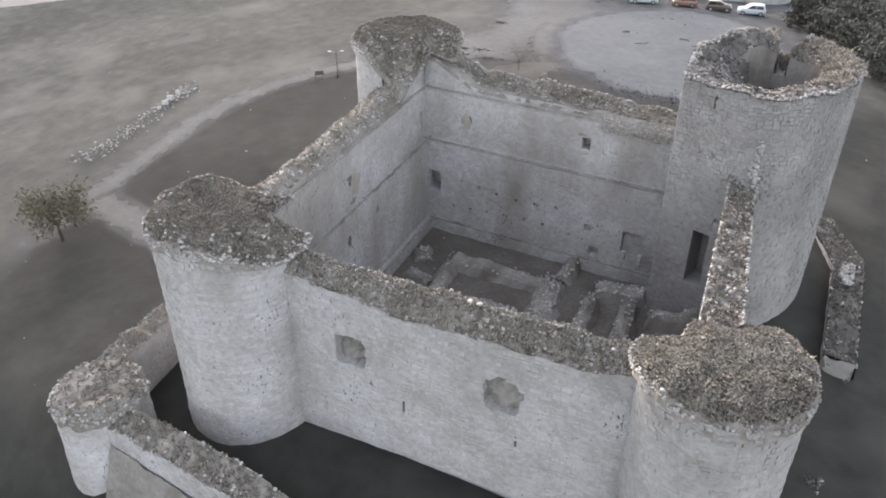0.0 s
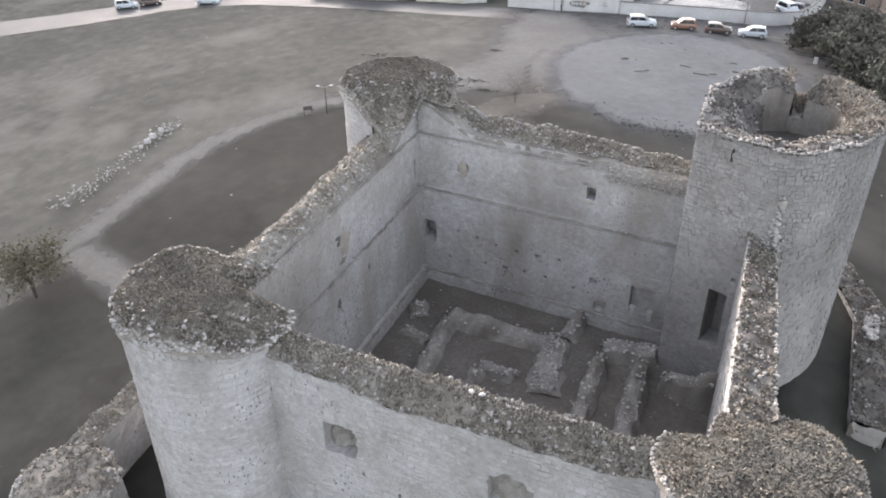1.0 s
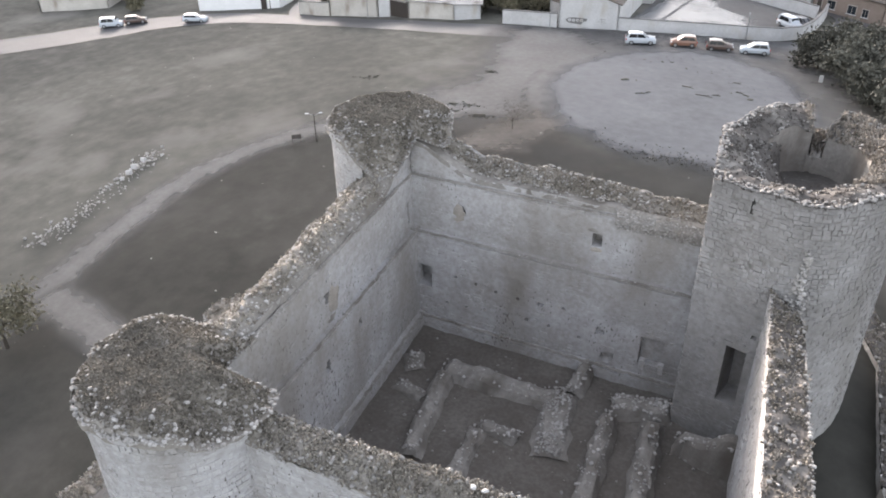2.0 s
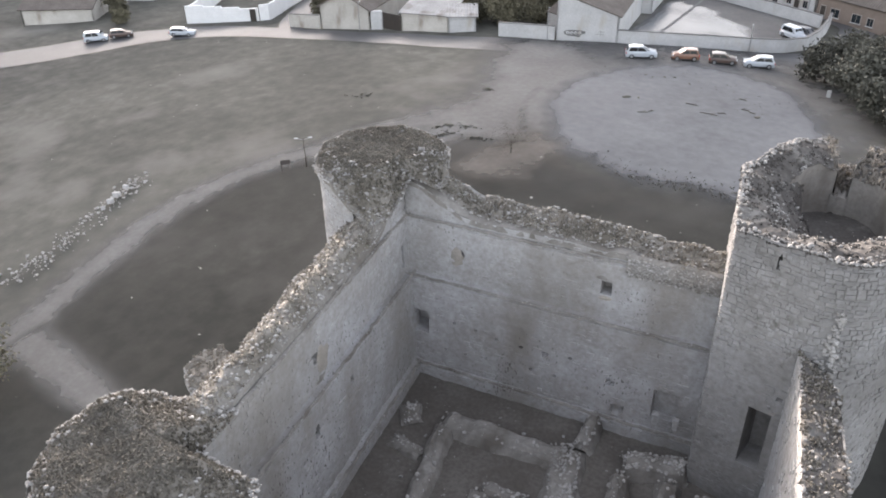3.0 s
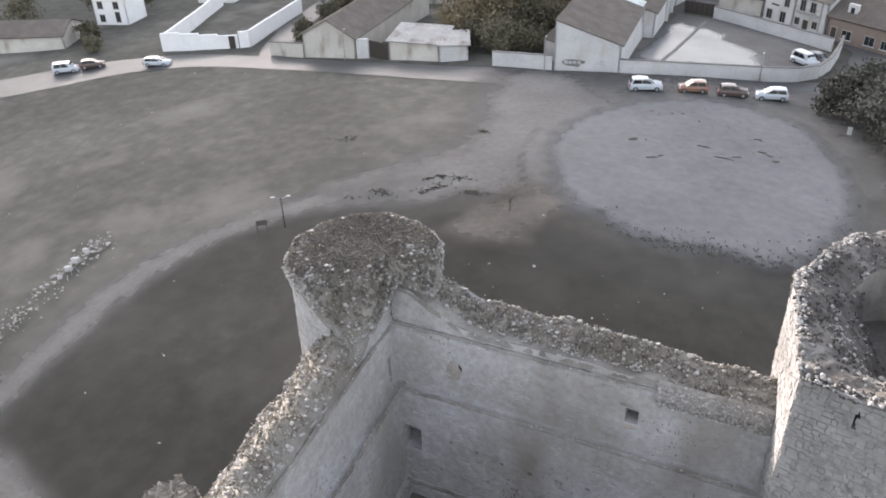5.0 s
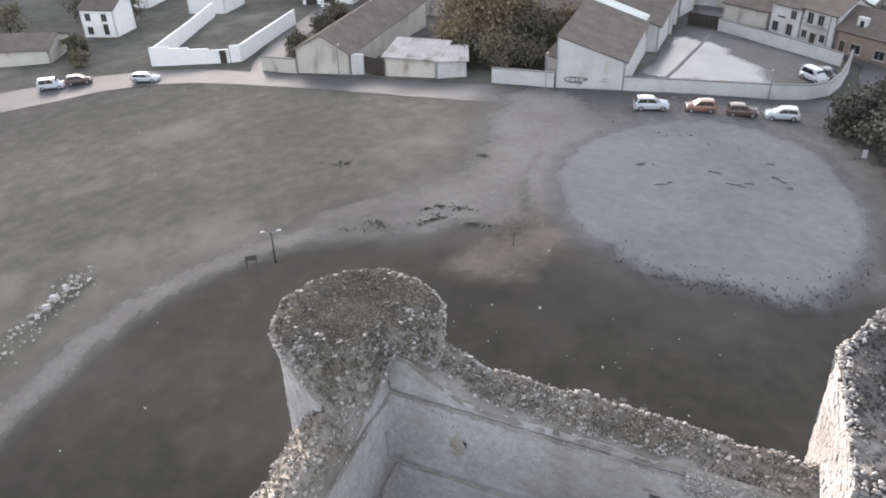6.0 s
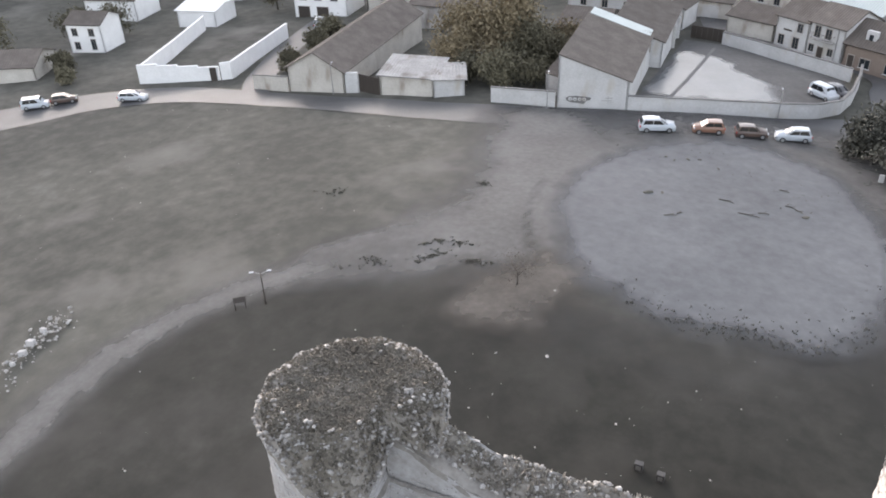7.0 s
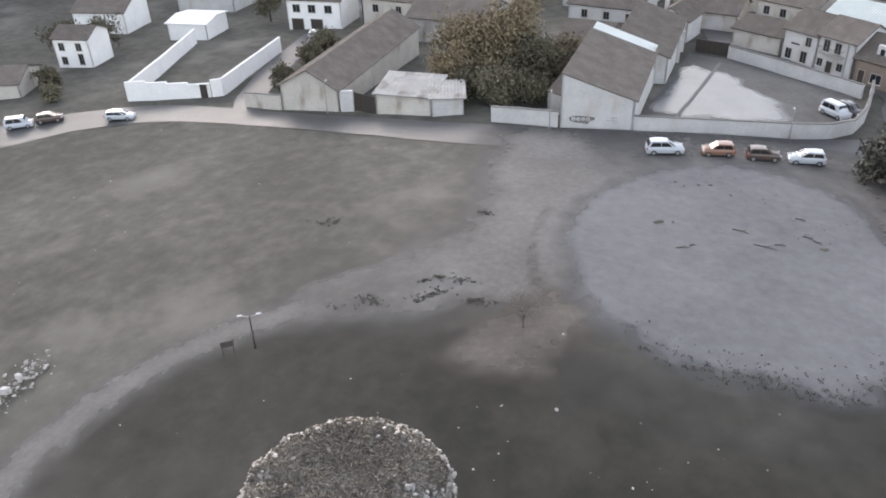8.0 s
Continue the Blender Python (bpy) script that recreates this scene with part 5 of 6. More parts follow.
# houses behind the yard
white = house((6.4, 115.0), (11.2, 111.75), 8.0, 5.0, 7.2, "two-storey white house with a brown tiled roof", wins=[(1.2, 0.6, 1.0, 1.5), (3.9, 0.5, 1.0, 1.7), (1.6, 3.5, 0.01, 0.01), (4.3, 3.0, 0.9, 1.3)][:2] + [(4.3, 3.1, 0.9, 1.3)], base=-4.4)
bm = bmesh.new()
box(bm, 1.4, -0.06, 2.9, 2.9, -0.02, 3.15)
part("sign_board", bm, M_dark, white)
white2 = house((11.25, 111.7), (16.3, 108.25), 8.0, 5.4, 7.4, "two-storey white house with an iron balcony and tiled roof", wins=[(0.9, 0.9, 0.85, 1.1), (4.2, 0.9, 0.85, 1.1), (1.5, 3.2, 0.95, 1.7), (3.4, 3.3, 0.95, 1.5), (2.5, -0.2, 0.95, 2.1, "front", 0.0, "door")], base=-4.4)
bm = bmesh.new()
box(bm, 0.7, -0.75, 2.95, 4.6, 0.0, 3.1)
bal = part("balcony", bm, M_grey, white2)
bm = bmesh.new()
for k in range(21):
    rod(bm, (0.75 + 0.19 * k, -0.7, 3.1), (0.75 + 0.19 * k, -0.7, 3.95), 0.014, seg=5)
for x0, y0, x1, y1 in ((0.72, -0.7, 4.58, -0.7), (0.72, -0.7, 0.72, 0), (4.58, -0.7, 4.58, 0)):
    rod(bm, (x0, y0, 3.95), (x1, y1, 3.95), 0.025, seg=5)
part("railing", bm, M_dark, bal)
bm = bmesh.new()
rod(bm, (5.0, -0.1, 0), (5.0, -0.1, 5.2), 0.06)
part("downpipe", bm, M_metal, white2)
brick = house((16.6, 108.0), (27.5, 101.5), 8.0, 3.9, 6.6, "low brick house with white window surrounds", wall_mat=M_brick, wins=[(1.2, 0.3, 0.9, 2.0, "front", 0.0, "door"), (3.4, 0.9, 1.5, 1.3), (7.2, 0.9, 1.5, 1.3), (9.6, 0.9, 1.0, 1.2)], base=-4.6)
bm = bmesh.new()
box(bm, 2.2, 0.9, 4.0, 3.8, 1.5, 6.0, 0.02)
dm = part("dormer", bm, M_white, brick)
bm = bmesh.new()
box(bm, 2.7, 0.86, 4.6, 3.3, 0.92, 5.5)
part("pane", bm, M_pane, dm)
house((-1.6, 119.4), (6.0, 116.0), 8.0, 3.2, 4.6, "low cream outbuilding with a tiled roof", wall_mat=M_cream, base=-4.6)
house((-10.5, 128.0), (-2.0, 127.0), 9.0, 3.4, 5.6, "village house with a pale garage front", wall_mat=M_cream, wins=[(4.6, 0.0, 3.4, 2.5, "front", 0.0, "door", M_white)], base=-4.9)
house((0.5, 130.5), (10.0, 126.0), 10.0, 5.6, 7.6, "cream village house with a tiled roof", wall_mat=M_cream, wins=[(2, 0.8, 1, 1.3), (5, 0.8, 1, 1.3), (2, 3.4, 1, 1.3), (5, 3.4, 1, 1.3), (8, 3.4, 1, 1.3)], base=-5.0)
house((11.5, 124.5), (21.0, 119.0), 9.0, 5.4, 7.4, "village house with a pale sheeted lean-to", wall_mat=M_white, roof_mat=M_sheet, wins=[(2.5, 3.2, 0.9, 1.3), (6.5, 3.2, 0.9, 1.3)], base=-4.9)
house((22.5, 118.0), (34.0, 111.0), 9.0, 5.8, 8.2, "brown-roofed village house with pale shutters", wall_mat=M_grey, wins=[(2, 3.4, 1.0, 1.4), (5, 3.4, 1.0, 1.4), (9, 3.4, 1.0, 1.4)], base=-4.9)
house((-30.0, 122.0), (-17.0, 121.0), 10.0, 4.6, 7.0, "pale village house with a brown tiled roof", wall_mat=M_white, wins=[(3, 2.4, 1, 1.3), (7, 2.4, 1, 1.3), (11, 2.4, 1, 1.3)], base=-5.0)
house((-14.5, 118.5), (-8.5, 117.5), 7.0, 4.0, 5.8, "small white village house with a gable front", "y", wins=[(3, 1.6, 1.2, 1.3)], base=-4.6, chimney=((1.2, 3, 6.4),))
house((-25.0, 100.0), (-17.5, 100.0), 12.0, 3.6, 5.4, "brown-roofed outbuilding behind the trees", wall_mat=M_grey, base=-3.9)

# low wall, sheds and long barn on the far side of the road
fence_wall([(-24.3, 71.2), (-15.8, 71.8)], 2.0, "low white wall with a grey patch", M_white)
house((-18.6, 76.2), (-15.8, 76.3), 9.0, 2.6, 3.2, "small lean-to shed with a brown roof", "left", M_grey, name="shed", group="sheds", base=-2.2)
house((-32.6, 71.1), (-28.8, 72.9), 5.0, 2.5, 3.0, "small white block shed with a grey roof", "back", M_white, M_grey, name="shed", group="sheds", base=-2.5)
house((-40.4, 70.3), (-32.7, 71.4), 6.5, 2.9, 3.6, "low shed with a pale render front and a flat grey roof", "back", M_cream, M_grey, name="shed", group="sheds", base=-2.9)
house((-55.0, 69.5), (-46.2, 70.3), 30.0, 3.7, 6.1, "long cream barn with a brown gable roof", "y", M_cream, name="barn", group="", base=-4.0)
fence_wall([(-46.0, 70.5), (-44.2, 70.9)], 2.9, "white pier beside a dark gateway", M_white, 0.5, False, "gate_pier")
gate2 = thing("wooden_gate", (-44.1, 70.95, ground(-42, 70.5)), "dark plank gate between rendered walls", "gate", rz=-10)
for k in range(7):
    bm = bmesh.new()
    box(bm, 0.52 * k, -0.05, 0, 0.52 * k + 0.49, 0.05, 2.5, 0.015)
    part("plank", bm, M_dark, gate2)
fence_wall([(-61.5, 69.6), (-55.2, 69.4)], 2.2, "cream rendered wall beside the long barn", M_cream)

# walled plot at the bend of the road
# the plot's white walls are painted brighter to stand for the glare
fence_wall([(-83.3, 68.6), (-70.6, 72.8)], 2.6, "tall white wall stepping down along the road", M_white_glare, cap_mat=M_white_glare, drop=lambda u: 3.0 - 0.3 * int(u * 3.99))
fence_wall([(-70.4, 72.9), (-69.0, 73.8), (-71.8, 84.0), (-75.5, 98.0)], 2.6, "tall white wall along the side street", M_white_glare, cap_mat=M_white_glare)
fence_wall([(-97.0, 100.5), (-88.8, 82.0), (-83.3, 68.6)], 2.6, "tall white wall round the empty plot", M_white_glare, cap_mat=M_white_glare)
bm = bmesh.new()
box(bm, -0.5, -0.22, 0, 0.5, 0.22, 2.1)
tagged(part("plot_door", bm, M_dark, m=pose(-71.4, 72.35, ground(-71.4, 72.4), 0, 0, 18)), "narrow dark door in the white wall", "door")
# pale houses; the whitest hold the glare in their wall colour
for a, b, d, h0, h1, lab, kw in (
        ((-111.5, 80.5), (-105, 82.3), 7, 5.4, 6.8, "white two-storey house with small windows", dict(wall_mat=M_white_glare, wins=[(1.5, 0.8, 1, 1.3), (4.8, 0.8, 0.9, 1.9), (1.5, 3.3, 1, 1.3), (4.8, 3.3, 1, 1.3)])),
        ((-104, 101), (-96, 102.8), 9, 3.4, 4.0, "large white flat-roofed house", dict(wall_mat=M_white_glare, roof_mat=M_white_glare)),
        ((-84, 113), (-73, 115), 10, 6.0, 8.0, "white two-storey house with garages", dict(wall_mat=M_white_glare, wins=[(2, 0.0, 2.4, 2.3, "front", 0.0, "door"), (6, 0.0, 2.4, 2.3, "front", 0.0, "door"), (2, 3.6, 1.4, 1.4), (5.2, 3.6, 1.4, 1.4), (8.6, 3.6, 1.4, 1.4)])),
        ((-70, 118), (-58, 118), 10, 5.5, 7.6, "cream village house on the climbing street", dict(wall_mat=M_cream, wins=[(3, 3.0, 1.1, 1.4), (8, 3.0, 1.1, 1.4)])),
        ((-128, 100), (-117, 103), 10, 4.6, 6.8, "white house standing among gardens", dict(wall_mat=M_white_glare)),
        ((-116, 60), (-104, 66), 9, 3.0, 4.6, "low pale house beside the road", dict(wall_mat=M_cream)),
        ((-120, 122), (-106, 124), 10, 5.6, 7.4, "white village house with a pale roof", dict(roof_mat=M_sheet)),
        ((-55, 108), (-40, 108), 12, 4.5, 7.0, "grey village house with a brown roof", dict(wall_mat=M_grey)),
        ((-60, 134), (-44, 134), 12, 5.5, 8.0, "cream village house with a brown roof", dict(wall_mat=M_cream)),
        ((-36, 138), (-20, 136), 12, 5.5, 8.0, "white village house with a brown roof", dict()),
        ((-16, 146), (0, 143), 12, 5.5, 8.0, "cream village house with a brown roof", dict(wall_mat=M_cream)),
        ((6, 146), (24, 139), 12, 5.5, 8.0, "white village house with a brown roof", dict()),
        ((28, 136), (44, 128), 12, 5.5, 8.0, "cream village house with a brown roof", dict(wall_mat=M_cream)),
        ((-100, 140), (-84, 142), 12, 5.5, 8.0, "white village house with a brown roof", dict())):
    house(a, b, d, h0, h1, lab, **kw)

# ---- cars ----
M_tyre = plain("tyre_rubber", (0.025, 0.025, 0.027), 0.8)
M_rim = plain("wheel_alloy", (0.45, 0.45, 0.46), 0.35, 0.8)
M_lamp = plain("lamp_glass", (0.5, 0.51, 0.53), 0.2)
M_red = plain("tail_lamp", (0.35, 0.02, 0.02), 0.25)
M_cglass = glass("car_glass", (0.012, 0.013, 0.015))
M_cglass.node_tree.nodes["Principled BSDF"].inputs["Specular IOR Level"].default_value = 0.25


def paint(name, c):
    m = plain(name, c, 0.28, 0.0, 0.04)
    m.node_tree.nodes["Principled BSDF"].inputs["Coat Weight"].default_value = 0.6
    return m


def car(at, rz, body, label, L=4.3, W=1.78, H=1.5, kind="hatch"):
    """A car that faces +x: body and cabin lofted from cross-sections, glass, wheels, lamps."""
    x, y = at
    c = thing("car", (x, y, lie(x, y) + 0.1), label, "car", "parked cars", rz=rz)
    h = H
    if kind == "van":
        low = [(-0.5, 0.42, 0.9), (-0.49, 0.5, 1.0), (-0.3, 0.52, 1.0), (0.0, 0.52, 1.0), (0.3, 0.5, 1.0), (0.44, 0.46, 0.97), (0.5, 0.38, 0.86)]
        top = [(-0.48, 0.86), (-0.42, 1.0), (0.1, 1.0), (0.2, 0.97), (0.33, 0.55)]
    else:
        low = [(-0.5, 0.34, 0.80), (-0.49, 0.50, 0.92), (-0.44, 0.58, 0.98), (-0.3, 0.60, 1.0), (-0.1, 0.60, 1.0), (0.2, 0.59, 1.0), (0.29, 0.575, 0.99), (0.38, 0.53, 0.97), (0.44, 0.485, 0.93), (0.48, 0.42, 0.85), (0.5, 0.30, 0.70)]
        top = [(-0.485, 0.60), (-0.405, 0.95), (-0.25, 1.0), (-0.05, 0.99), (0.05, 0.95), (0.285, 0.575)]
    vs = []
    for s, t, w in low:
        hw, z1 = W / 2 * w, t * h + 0.08
        vs += [(s * L, -hw * 0.94, 0.2), (s * L, -hw, 0.34), (s * L, -hw, z1 * 0.72), (s * L, -hw * 0.93, z1), (s * L, 0, z1 + 0.03), (s * L, hw * 0.93, z1), (s * L, hw, z1 * 0.72), (s * L, hw, 0.34), (s * L, hw * 0.94, 0.2)]
    n = len(low)
    fs = grid_faces(n, 9) + [tuple(range(9)), tuple((n - 1) * 9 + 8 - k for k in range(9))] + [(i * 9, i * 9 + 8, i * 9 + 17, i * 9 + 9) for i in range(n - 1)]
    bd = part("body", mesh("body", vs, fs, True), body, c)
    vs = []
    for s, t in top:
        z = t * h
        w = W / 2 * (0.93 - 0.20 * max(0.0, (t - 0.55) / 0.45))
        vs += [(s * L, -w, z), (s * L, 0, z + 0.03), (s * L, w, z), (s * L * (0.98 if s > 0 else 1), W / 2 * 0.92, 0.5 * h), (s * L * (0.98 if s > 0 else 1), -W / 2 * 0.92, 0.5 * h)]
    part("cabin", mesh("cabin", vs, grid_faces(len(top), 5) + [(i * 5, i * 5 + 4, i * 5 + 9, i * 5 + 5) for i in range(len(top) - 1)] + [(0, 1, 2, 3, 4)], False), body, c)

    def pane(pts, name):
        m = len(pts)
        ctr = sum((Vector(p) for p in pts), Vector()) / m
        nrm = (Vector(pts[1]) - Vector(pts[0])).cross(Vector(pts[2]) - Vector(pts[1])).normalized()
        if nrm.dot(ctr - Vector((0, 0, h * 0.6))) < 0:
            nrm = -nrm
        a, b = [tuple(Vector(p) + nrm * 0.022) for p in pts], [tuple(Vector(p) - nrm * 0.01) for p in pts]
        part(name, mesh(name, a + b, [tuple(range(m)), tuple(reversed(range(m, 2 * m)))] + [(i, (i + 1) % m, (i + 1) % m + m, i + m) for i in range(m)]), M_cglass, c)
    w0, w1 = W / 2 * 0.915, W / 2 * 0.75
    (s3, t3), (s4, t4) = top[-2], top[-1]
    pane([(s4 * L - 0.1, -w0 * 0.88, t4 * h + 0.05), (s4 * L - 0.1, w0 * 0.88, t4 * h + 0.05), (s3 * L + 0.07, w1 * 0.92, t3 * h - 0.05), (s3 * L + 0.07, -w1 * 0.92, t3 * h - 0.05)], "windscreen")
    (s0, t0), (s1, t1) = top[0], top[1]
    pane([(s0 * L + 0.04, -w0 * 0.85, t0 * h + 0.1), (s0 * L + 0.04, w0 * 0.85, t0 * h + 0.1), (s1 * L - 0.04, w1 * 0.9, t1 * h - 0.06), (s1 * L - 0.04, -w1 * 0.9, t1 * h - 0.06)], "rear_window")
    for sg in (-1, 1):
        za, zb = 0.60 * h, 0.92 * h
        ya, yb = sg * (W / 2 * 0.905), sg * (W / 2 * 0.775)
        for x0, x1, x2, x3 in ((-0.42, -0.14, -0.14, -0.36), (-0.125, 0.2, 0.035, -0.125)):
            pane([(x0 * L, ya, za), (x1 * L, ya, za), (x2 * L, yb, zb), (x3 * L, yb, zb)], "side_window")
        bm = bmesh.new()
        box(bm, 0.455 * L, sg * W * 0.40 - 0.16, 0.36 * h + 0.1, 0.487 * L, sg * W * 0.40 + 0.16, 0.36 * h + 0.26, 0.02)
        part("headlight", bm, M_lamp, c)
        bm = bmesh.new()
        box(bm, -0.502 * L, sg * W * 0.41 - 0.12, 0.42 * h, -0.47 * L, sg * W * 0.41 + 0.1, 0.42 * h + 0.24, 0.02)
        part("tail_light", bm, M_red, c)
        bm = bmesh.new()
        box(bm, 0.14 * L, sg * (W / 2 + 0.02) - 0.08, 0.6 * h, 0.17 * L, sg * (W / 2 + 0.02) + 0.1, 0.6 * h + 0.14, 0.02)
        part("mirror", bm, body, c)
        for wx in (-0.31, 0.315):
            bm = bmesh.new()
            rod(bm, (wx * L, sg * (W / 2 - 0.25), 0.32), (wx * L, sg * (W / 2 + 0.015), 0.32), 0.32, seg=20)
            wh = part("wheel", bm, M_tyre, c)
            bm = bmesh.new()
            rod(bm, (wx * L, sg * (W / 2 - 0.1), 0.32), (wx * L, sg * (W / 2 + 0.03), 0.32), 0.21, 0.19, seg=14)
            part("rim", bm, M_rim, wh)
    for sg in (-1, 1):
        bm = bmesh.new()
        box(bm, -0.25 * L, sg * W * 0.44 - 0.03, 0.18, 0.25 * L, sg * (W / 2 - 0.005) + 0.015 * sg, 0.33, 0.02) if sg > 0 else box(bm, -0.25 * L, sg * (W / 2 - 0.005) - 0.015, 0.18, 0.25 * L, sg * W * 0.44 + 0.03, 0.33, 0.02)
        part("sill", bm, M_tyre, c, "black plastic sill")
        bm = bmesh.new()
        rod(bm, (-0.36 * L, sg * W * 0.355, h * 0.975), (0.02 * L, sg * W * 0.355, h * 0.985), 0.025, seg=6)
        part("roof_rail", bm, M_tyre, c, "black roof rail")
    return c


P_white, P_orange, P_brown, P_dark = paint("white_paint", (0.41, 0.44, 0.47)), paint("orange_paint", (0.21, 0.115, 0.08)), paint("brown_paint", (0.085, 0.058, 0.048)), paint("dark_paint", (0.06, 0.06, 0.065))
car((-2.1, 67.9), 20, P_white, "white people carrier parked by the road", 4.15, 1.76, 1.6)
car((3.4, 69.8), 197, P_orange, "dull orange compact car parked by the road", 3.55, 1.62, 1.5)
car((8.1, 70.9), 14, P_brown, "reddish brown compact car parked by the road", 3.6, 1.62, 1.45)
car((12.5, 72.3), 194, P_white, "white hatchback facing back along the road", 3.9, 1.72, 1.5)
car((14.9, 90.6), -42, P_white, "white van parked in the walled yard", 3.9, 1.7, 1.75, "van")
car((16.6, 92.6), -42, P_dark, "dark grey car beside the white van", 3.9, 1.68, 1.42)
car((-92.0, 55.6), 40, P_white, "white van on the roadside verge", 3.9, 1.7, 1.7, "van")
car((-89.2, 58.6), 42, P_brown, "dark red car beside the road", 3.8, 1.65, 1.42)
car((-78.0, 61.6), 22, P_white, "white saloon car on the road", 4.2, 1.7, 1.38)
car((-73.6, 106.0), 112, P_white, "white van in the climbing street", 4.4, 1.8, 1.85, "van")


# ---- street furniture ----
def street_lamp(x, y, h, arms, label, rz=0.0):
    t = thing("street_lamp", (x, y, lie(x, y)), label, "lamp", "street lamps", rz=rz)
    bm = bmesh.new()
    rod(bm, (0, 0, -0.2), (0, 0, 0.5), 0.11, 0.08, 10)
    rod(bm, (0, 0, 0.5), (0, 0, h), 0.06, 0.045, 10)
    part("post", bm, M_metal if arms == 1 else M_dark, t)
    for sg in ((-1, 1) if arms == 2 else (1,)):
        bm = bmesh.new()
        rod(bm, (0, 0, h - 0.15), (sg * 0.7, 0, h + 0.08), 0.03, 0.025, 8)
        am = part("arm", bm, M_metal, t)
        bm = bmesh.new()
        box(bm, sg * 0.7 - 0.19, -0.09, h + 0.04, sg * 0.7 + 0.19, 0.09, h + 0.12, 0.03)
        part("lantern", bm, M_lamp, am, "pale lamp head")
    return t


street_lamp(-23.43, 20.66, 3.1, 2, "dark double-armed lamp post beside the footpath", 35)
street_lamp(10.3, 79.2, 3.6, 1, "single steel street lamp before the yard wall", 100)
street_lamp(-16.6, 71.0, 4.6, 1, "slim lamp post by the white barn", 100)
street_lamp(-47.6, 69.4, 4.4, 1, "slim lamp post by the long barn", 100)
sg_ = thing("information_board", (-25.1, 19.5, lie(-25.1, 19.5)), "dark information board on two legs by the path", "sign", rz=40)
for sx in (-0.42, 0.42):
    bm = bmesh.new()
    rod(bm, (sx, 0, -0.1), (sx, 0, 0.9), 0.035, seg=8)
    part("leg", bm, M_dark, sg_)
bm = bmesh.new()
box(bm, -0.5, -0.04, -0.22, 0.5, 0.04, 0.22, 0.01)
bmesh.ops.transform(bm, matrix=Matrix.Translation((0, 0, 0.95)) @ Matrix.Rotation(radians(-40), 4, "X"), verts=bm.verts)
part("panel", bm, M_dark, sg_)
pst = thing("white_post", (21.7, 64.7, lie(21.7, 64.7)), "short white marker post beside the bushes", "post")
bm = bmesh.new()
box(bm, -0.25, -0.12, 0, 0.25, 0.12, 0.95, 0.04)
part("shaft", bm, M_white, pst)
for x, y, w in ((8.43, 14.6, 0.32), (9.8, 14.35, 0.3)):
    bx = thing("meter_box", (x, y, lie(x, y)), "small pale concrete box standing in the grass", "box", "pale boxes")
    bm = bmesh.new()
    w *= 0.8
    box(bm, -w, -0.2, -0.1, w, 0.2, 0.55, 0.03)
    part("case", bm, M_concrete, bx)
    bm = bmesh.new()
    box(bm, -w * 0.6, -0.215, 0.12, w * 0.6, -0.19, 0.42)
    part("door", bm, M_metal, bx)

# ---- boulders on the wall heads ----
M_pale = shade("pale_boulder", [(0.3, (0.38, 0.37, 0.36)), (0.7, (0.50, 0.49, 0.48))], scale=0.9, fine=6.0, rough=0.9, bump=0.3, vary=0.05)
for k, (x, y, z, s) in enumerate(((15.0, -21.95, 10.42, 0.25), (15.5, -21.9, 10.4, 0.27), (22.0, -2.75, 15.85, 0.32))):
    me = STONES[3 + k].copy()
    me.materials.clear()
    me.materials.append(M_pale)
    ob = part("boulder", me, None, m=pose(x, y, z, 0, 0, 40 * k) @ Matrix.Diagonal((s, s, s, 1)))
    tagged(ob, "pale rounded boulder lying on the broken wall head", "stone", "boulders on the wall heads")

# ---- rubble bank and loose stones on the grass ----
bank = thing("rubble_bank", (0, 0, 0), "long bank of pale broken stones beside the path", "rubble")


def on_bank(r):
    t = r.random()
    x, y = -38.6 - 2.2 * t ** 2 + r.gauss(0, 0.9), -3.5 + 18.5 * t + r.gauss(0, 0.4)
    return x, y, lie(x, y) + 0.15 + 0.35 * math.exp(-((x + 38.6 + 2.2 * t * t) / 0.6) ** 2) * r.random()


strew(bank, on_bank, 380, 301, sizes=(0.1, 0.42), single=180)
for x, y, s in ((-40.2, 11.0, 0.9), (-39.8, 9.8, 0.8), (-40.6, 12.6, 0.7), (-39.6, 8.6, 0.5)):
    bm = bmesh.new()
    s *= 0.8
    box(bm, -s / 2, -s * 0.35, -0.1, s / 2, s * 0.35, s * 0.6, 0.05)
    part("cut_block", bm, M_pale, bank, "pale squared building block", pose(x, y, lie(x, y) + 0.3, 12, 8, x * 40))
for x, y, s in ((-1.7, 29.1, 0.9), (-3.28, 20.7, 0.35), (0.19, 21.7, 0.55), (-3.0, 15.2, 0.3), (6.27, 17.5, 0.35), (-2.0, 16.9, 0.25), (12.5, 15.5, 0.3), (-22, 3, 0.3), (-16, -4, 0.3), (-25, -2, 0.25), (-13, 8, 0.3), (38.5, -9, 0.5), (39.2, -7.5, 0.45), (39.5, -10.5, 0.35), (36, 4, 0.3)):
    s *= 0.6
    ob = part("field_stone", STONES[int(abs(x * 7 + y)) % 14], None, m=pose(x, y, lie(x, y) + s * 0.15, 0, 0, x * 33) @ Matrix.Diagonal((s, s, s * 0.7, 1)))
    tagged(ob, "pale stone lying alone in the grass", "stone", "loose field stones")
scat = thing("scattered_stones", (0, 0, 0), "small stones and clods scattered over the field", "stones", kind="stuff")


